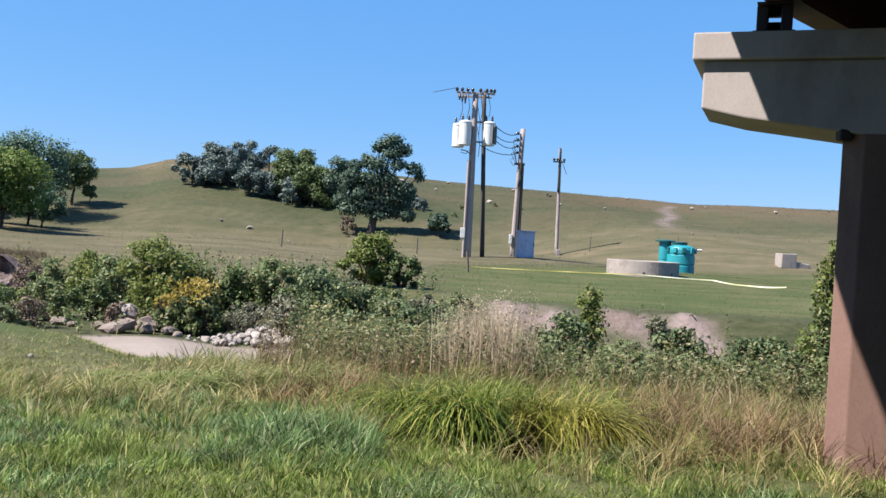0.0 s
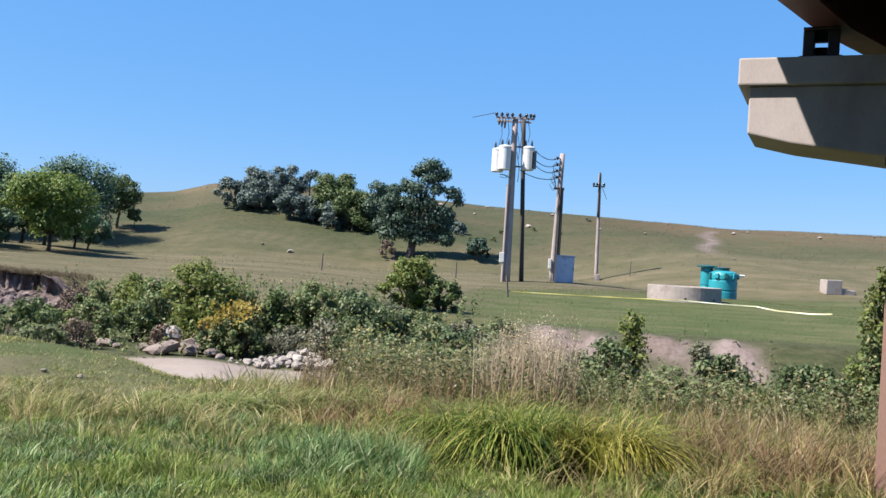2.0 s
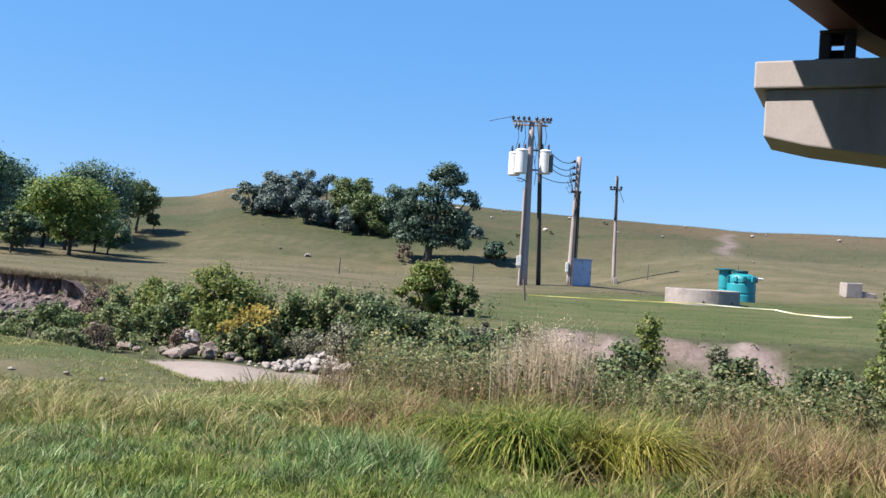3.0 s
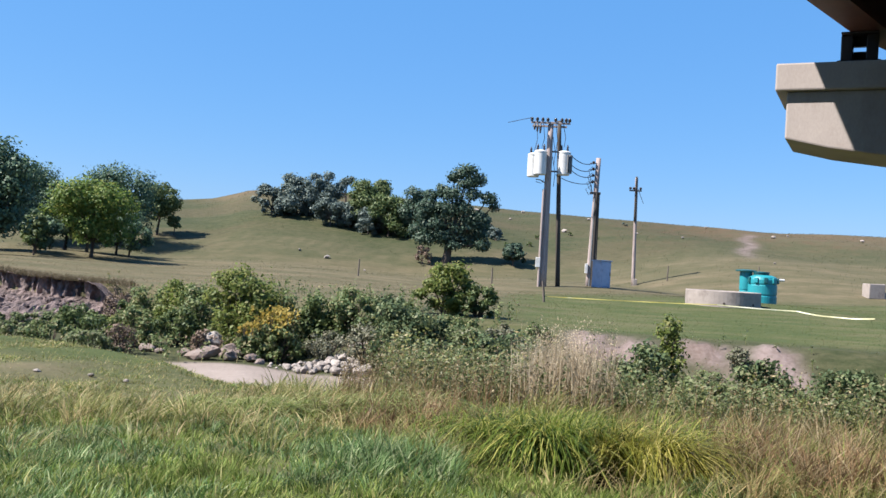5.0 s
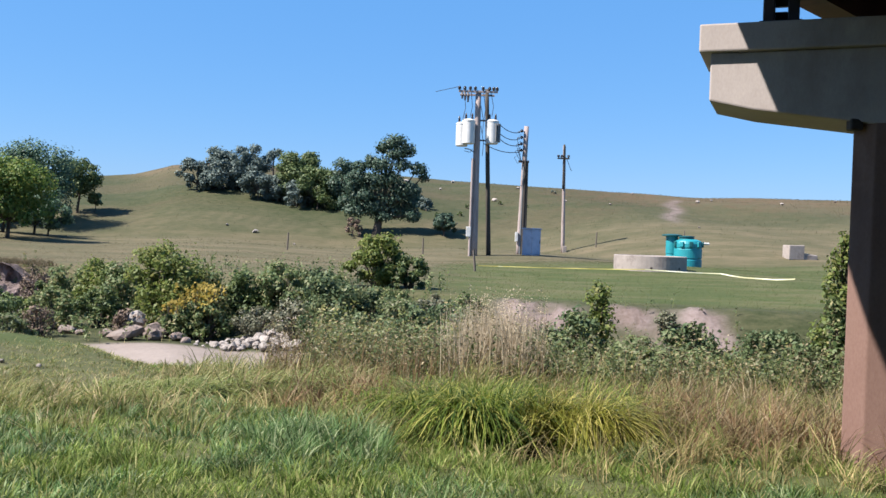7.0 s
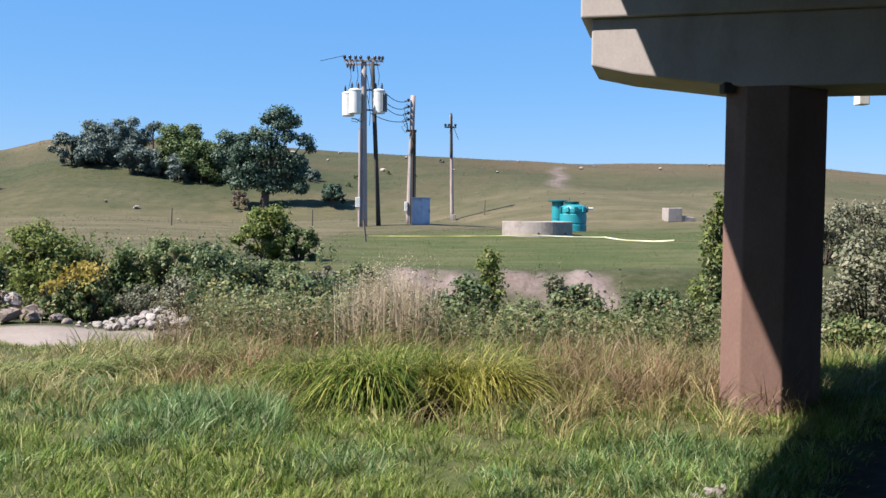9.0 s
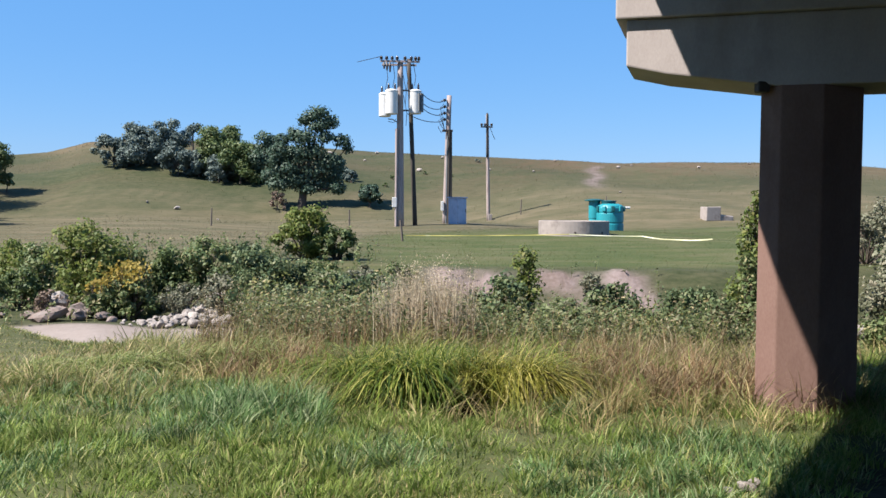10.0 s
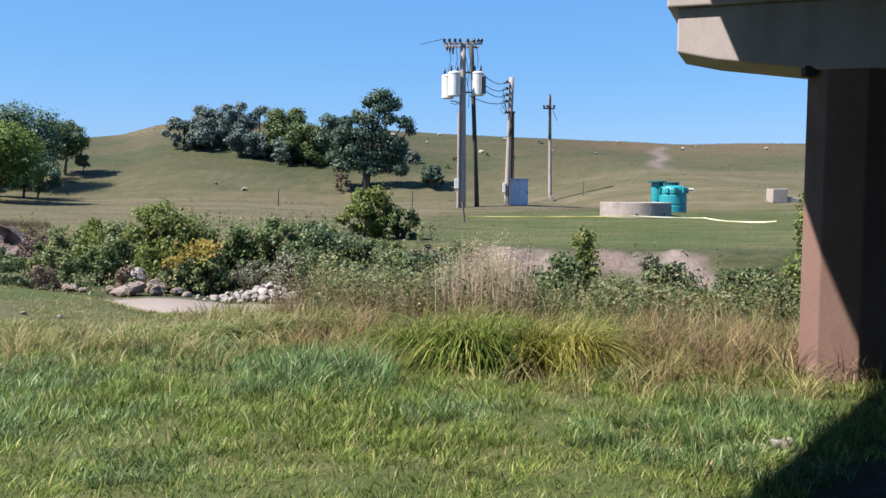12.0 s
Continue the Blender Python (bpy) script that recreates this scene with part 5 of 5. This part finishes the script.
def sward(name, label, mat, tuft_count, y0, y1, keep, tall, per, radius, wide, lean=.6, wind=(.7, .1), levels=3):
    """Tufted grass: tall(x, y) gives each tuft's height."""
    c = scatter(tuft_count, -.66, .68, y0, y1, lambda x, y: keep(x, y) * (1 - gap(x, y)))
    q, k, bow = tufts(c, per, radius)
    th = tall(c[:, 0], c[:, 1]) * RNG.uniform(.7, 1.3, len(c))
    h = th[k] * RNG.uniform(.45, 1.2, len(q))
    blades(name, q, h, (1.15 * wide + .0005 * q[:, 1]) * RNG.uniform(.7, 1.4, len(q)), lean, wind, mat, label, levels, bow=bow)


def flat_left(x, y):
    """Lower towards the shallow end of the lawn."""
    return 1 - .45 * smooth(-x, 1.8, 4.0) * smooth(y, 8.0, 9.5) - .4 * smooth(-x, 3.0, 4.5) * smooth(y, 9.5, 11)


sward("lush_grass", "lush uncut green grass in the foreground", LUSH, 15000, 3.0, 15, lambda x, y: (y < near_bank(x) + 1.5) * lawn_keep(x, y) * (1 - .75 * dryness(x, y)) * (1 - .55 * (lumps(x, y, 1.3, 7) > .6)),
      lambda x, y: (.105 + .09 * lumps(x, y, 1.9, 2) * smooth(y, 4.2, 6.5)) * flat_left(x, y), 19, .09, .0076, .50, (.15, .05))
sward("blue_green_grass", "blue-green tussocks of long uncut grass", BLUEGRASS, 9000, 3.0, 12, lambda x, y: lawn_keep(x, y) * (1 - .9 * dryness(x, y)) * ((lumps(x, y, 1.3, 7) > .52) | (spot(x, y, -1.05, 7.2, .6, .5) > .4)),
      lambda x, y: (.115 + .09 * lumps(x, y, 1.5, 3) * smooth(y, 4.2, 6.5) + .16 * spot(x, y, -1.05, 7.2, .55, .5)) * flat_left(x, y), 20, .10, .0078, .55, (.15, .05))
sward("short_sward", "short yellowing grass between the tufts", MIXED, 14000, 3.0, 15, lambda x, y: (y < near_bank(x) + 1.2) * lawn_keep(x, y),
      lambda x, y: .09 + 0 * x, 12, .14, .0056, .9, (.2, 0), 2)
sward("long_grass", "long half-dry grass bowing in the wind", MIXED, 7000, 6.0, 16.0, lambda x, y: (y < near_bank(x) + 4.2 - 3.4 * smooth(-x, .5, 2.2)) * (1 - shade_side(x, y)) * smooth(y, 6.4, 7.8) * (.2 + .8 * lumps(x, y, 2.6, 11)) * (.45 + .55 * dryness(x, y)),
      lambda x, y: (.24 + .22 * lumps(x, y, 1.4, 5) + .12 * smooth(y, 9, 12)) * flat_left(x, y) ** 1.3, 20, .10, .0072, .8, (.35, 0))

sward("straw_grass", "straw-coloured dry grass", STRAW, 3600, 6.0, 14, lambda x, y: (1 - shade_side(x, y)) * np.clip(dryness(x, y) - .15, 0, 1) * (y < near_bank(x) + 3.5 - 2.9 * smooth(-x, .5, 2.2)) * (.25 + .75 * lumps(x, y, 3.1, 51)),
      lambda x, y: (.24 + .22 * lumps(x, y, 1.7, 9)) * flat_left(x, y) ** 1.4, 17, .08, .0046, .75, (.3, 0))
sward("russet_grass", "reddish-brown dry grass stalks", RUSSET, 6000, 6.6, 10.5, lambda x, y: (1 - shade_side(x, y)) * (.9 * spot(x, y, -.85, 9.2, .6, .6) + 1.0 * spot(x, y, 2.0, 8.5, .6, .8) + .6 * spot(x, y, 3.0, 8.0, .8, .7)) * (.3 + .7 * lumps(x, y, 3.4, 53)),
      lambda x, y: .44 + 0 * x, 17, .07, .0046, .55, (.3, 0))
sward("dead_grass", "dull brown dead grass stalks beside the pier", DULL, 5500, 7.2, 10.5, lambda x, y: (1 - shade_side(x, y)) * .5 * spot(x, y, 2.9, 8.6, 1.1, .9) * (lumps(x, y, 3, 21) > .45),
      lambda x, y: .50 + 0 * x, 16, .07, .0046, .6, (.3, 0))
sward("green_stalks", "green weeds standing in the dry grass", LUSH, 2600, 6.8, 11, lambda x, y: (1 - shade_side(x, y)) * .75 * spot(x, y, 2.9, 8.4, 1.5, 1.2) * (lumps(x, y, 2.7, 61) > .45),
      lambda x, y: .42 + 0 * x, 15, .08, .0050, .8, (.3, 0))


HOLLOW = (.78, 7.52)


def build_sedge(x, y, r, count, h, seed, drift, mat):
    """A fountain of long arching leaves out of one root."""
    rnd = np.random.default_rng(seed)
    a = rnd.uniform(0, 2 * np.pi, count) + .5 * np.sin(rnd.uniform(0, 2 * np.pi, count) * 3)
    out = np.stack([np.cos(a), np.sin(a)], 1)
    out = out * .75 + np.array(drift) + rnd.normal(size=(count, 2)) * .22
    root = np.array([x, y]) + np.stack([rnd.normal(size=count), rnd.normal(size=count) * .6], 1) * r * .55
    ln = h * rnd.uniform(.45, 1.25, count)
    tip = root + out * (ln * .85)[:, None]
    free = (spot(tip[:, 0], tip[:, 1], *HOLLOW, .22, .30) < .5) & (spot(root[:, 0], root[:, 1], *HOLLOW, .2, .3) < .5)
    out, root, ln = out[free], root[free], ln[free]
    count = len(root)
    z = height(root[:, 0], root[:, 1])
    arch = rnd.uniform(.75, 1.5, count)
    side = np.stack([-out[:, 1], out[:, 0]], 1)
    rows, L = [], 5
    for i in range(L + 1):
        t = i / L
        c = np.empty((count, 3))
        c[:, :2] = root + out * (ln * (.45 + .3 * arch) * (.30 * t + .70 * t ** 1.5))[:, None] + np.array([.10, 0]) * t ** 2
        c[:, 2] = z - .02 + ln * (1.35 * t - 1.05 * arch * t ** 2.2)
        c[:, 2] = np.maximum(c[:, 2], z + .02 * t)
        half = side * (.0056 * (1 - t ** 2.2))
        if i < L:
            lo, hi = c.copy(), c.copy()
            lo[:, :2] -= half
            hi[:, :2] += half
            rows += [lo, hi]
        else:
            rows.append(c)
    v = np.stack(rows, 1).reshape(-1, 3)
    pat, sizes = [], []
    for i in range(L - 1):
        pat += [2 * i, 2 * i + 1, 2 * i + 3, 2 * i + 2]
        sizes.append(4)
    pat += [2 * L - 2, 2 * L - 1, 2 * L]
    sizes.append(3)
    loops = (np.array(pat)[None] + (2 * L + 1) * np.arange(count)[:, None]).ravel()
    ob = new("sedge_clump", fast_mesh("sedge_clump", v, loops, np.tile(sizes, count), mat))
    tagged(ob, "clump of long arching yellow-green sedge", "grass", kind="stuff")


for i, (x, y, r, c, h, sweep) in enumerate(((-.05, 8.1, .30, 1000, .76, (-.3, -.2)), (.30, 7.88, .24, 1700, .70, (-.35, -.35)), (.42, 8.15, .22, 1000, .74, (.0, -.15)), (1.24, 7.85, .20, 1500, .66, (.25, -.40)), (.95, 8.1, .20, 1000, .66, (0, -.12)),
                                            (1.36, 8.05, .26, 800, .56, (.3, -.3)), (.68, 8.4, .3, 700, .66, (.1, 0)), (-.5, 8.7, .35, 420, .48, (-.4, 0)), (-1.9, 9.5, .45, 900, .45, (.55, -.1)), (-2.6, 9.2, .45, 800, .40, (.55, -.1)), (-1.3, 9.9, .4, 600, .5, (.45, 0)), (-3.3, 9.4, .4, 450, .30, (.5, -.1)), (1.5, 8.7, .35, 380, .6, (.4, 0)))):
    build_sedge(x, y, r, c, h, 300 + i, sweep, GOLD_SEDGE if .9 < x < 1.3 else PALE_GREEN if x < -1 else SEDGE)


p = np.array(((1.78, 9.3), (1.95, 9.5), (-.35, 9.6)))
blades("tall_stalk", p, np.array((.85, .7, .75)), np.full(3, .014), .45, (-1, 0), STRAW, "single tall pale grass stalks leaning over the sedge", 4, spread=.2, droop=.2)


# ---- weeds of the creek bed ----
def weed_bed(name, label, places, h, mat, leaf, per, stem_mat, stem_w, lean=.15, leaf_from=.15):
    """Upright stalks with leaves along them."""
    n = len(places)
    ob = blades(name, places, h, np.full(n, stem_w), lean, (.3, 0), stem_mat, label, 2)
    k = RNG.integers(0, n, n * per)
    t = leaf_from + (1 - leaf_from) * RNG.random(n * per) ** .8
    c = np.empty((n * per, 3))
    c[:, :2] = places[k] + np.array([.3, 0]) * (h[k] * lean * t ** 2)[:, None] + RNG.normal(size=(n * per, 2)) * leaf * .38
    c[:, 2] = height(places[k, 0], places[k, 1]) + h[k] * t
    lv = new(name + "_leaves", leaf_mesh(name + "_leaves", c, leaf, mat, .3, .42))
    tagged(lv, label, "weeds", kind="stuff")


p = scatter(8000, -.16, .52, 10.2, 16.5, lambda x, y: (y > near_bank(x) + .6) * (x > -3.4 + .1 * y) * (1 - shade_side(x, y)) * (.25 + .75 * lumps(x, y, 1.8, 31)))
weed_bed("tall_weeds", "tall leafy green weeds in the creek bed", p, (.62 + .55 * smooth(p[:, 1], 11, 14) * (1 - .75 * smooth(p[:, 0], .9, 2.2))) * RNG.uniform(.5, 1.2, len(p)), WEED, .066, 12, MIXED, .010)
p = scatter(7500, -.2, .48, 10.6, 16.5, lambda x, y: (y > near_bank(x) + 1.0) * (x > -3.2 + .1 * y) * (1 - shade_side(x, y)) * (.1 + .9 * lumps(x, y, 2.2, 44)) * (1 - .5 * smooth(x, 1, 2)))
weed_bed("stalky_weeds", "tall half-dry stalky weeds with seed heads", p, 1.05 * RNG.uniform(.5, 1.15, len(p)) * (1 - .3 * smooth(p[:, 0], 1, 2)), MIXED, .055, 8, STRAW, .010, .2, .35)
p = scatter(6500, -.2, .46, 9.6, 13.5, lambda x, y: (y > near_bank(x) - .3) * (.35 + .65 * smooth(-x, -1.4, .4)) * (1 - shade_side(x, y)) * (.15 + .85 * lumps(x, y, 2.4, 35)))
weed_bed("russet_weeds", "dry reddish-brown weeds with seed heads", p, .70 * RNG.uniform(.5, 1.25, len(p)), DULL, .034, 5, RUSSET, .008, .25, .4)
p = scatter(13000, -.01, .11, 10.8, 13.2, lambda x, y: 1.2 * spot(x, y, .62, 11.6, .42, .6) * (.35 + .65 * lumps(x, y, 5, 3)))
weed_bed("dead_stalks", "stand of pale bleached dead stalks", p, 1.15 * RNG.uniform(.55, 1.15, len(p)), PALE, .024, 4, PALE, .010, .14, .35)
p = scatter(3200, -.56, .4, 20, 31, lambda x, y: (y > np.maximum(20.8, far_bank(x) - 5 * smooth(-x, 4, 8))) * (y < far_bank(x) + 6) * lumps(x, y, .9, 8) * (1 - smooth(x, -.6, .4)))
weed_bed("bank_weeds", "rough weeds along the top of the far bank", p, .55 * RNG.uniform(.5, 1.2, len(p)), BUSH, .11, 10, MIXED, .016)

p = scatter(1700, .03, .36, 18.6, 22.5, lambda x, y: (x > 1.0) * (x < 7.4) * (.04 + .96 * (y < far_bank(x) + .55 + .5 * lumps(x, y, 1.3, 6))) * (.3 + .7 * lumps(x, y, 1.6, 71)))
weed_bed("low_bank_weeds", "low green weeds creeping up the bare bank", p, .42 * RNG.uniform(.4, 1.3, len(p)), WEED, .075, 9, MIXED, .012)

# ---- meadow and hillside grass ----
p = scatter(200000, -.62, .6, 22, 64, lambda x, y: (y > far_bank(x) + 2) * (.3 + .7 * lumps(x, y, .45, 13)) * (1 - .93 * smooth(x, -1, 2) * (1 - smooth(y, 46, 54))) * (1 - smooth(y, 44, 64)))
blades("meadow_grass", p, .085 * RNG.uniform(.4, 1.3, len(p)) * (1 + .4 * lumps(p[:, 0], p[:, 1], .6, 2)), .00026 * p[:, 1] * RNG.uniform(.8, 1.6, len(p)) + .004, 1.1, (.6, 0), HAY, "dry tawny meadow grass beyond the creek", 2)
p = scatter(48000, .0, .58, 21.5, 50, lambda x, y: (y > far_bank(x) + 2.2) * smooth(x, -1, 2))
blades("bank_grass", p, .08 * RNG.uniform(.5, 1.4, len(p)), .00026 * p[:, 1] * RNG.uniform(.8, 1.5, len(p)) + .003, .7, (.6, 0), MOWN, "short green mown grass round the well", 2)
p = scatter(45000, -.62, .62, 60, 127, lambda x, y: .15 + .85 * lumps(x, y, .3, 17) * lumps(x, y, .08, 19))
blades("hill_grass", p, .2 * RNG.uniform(.4, 1.3, len(p)), .00026 * p[:, 1] * RNG.uniform(.8, 1.8, len(p)), .5, (.6, 0), HILL, "sparse tufts of dry grass on the hillside", 2)

x = RNG.uniform(-27, -13.2, 9000)
p = np.stack([x, far_bank(x) - .15 + 1.3 * RNG.random(len(x)) ** 1.3], 1)
blades("lip_grass", p, .26 * RNG.uniform(.4, 1.3, len(p)), .016 * RNG.uniform(.6, 1.4, len(p)), .8, (.1, -.4), HAY, "dry grass hanging over the edge of the cut bank", 2, lift=height(p[:, 0], far_bank(p[:, 0]) + 1.85) - height(p[:, 0], p[:, 1]) + .02)
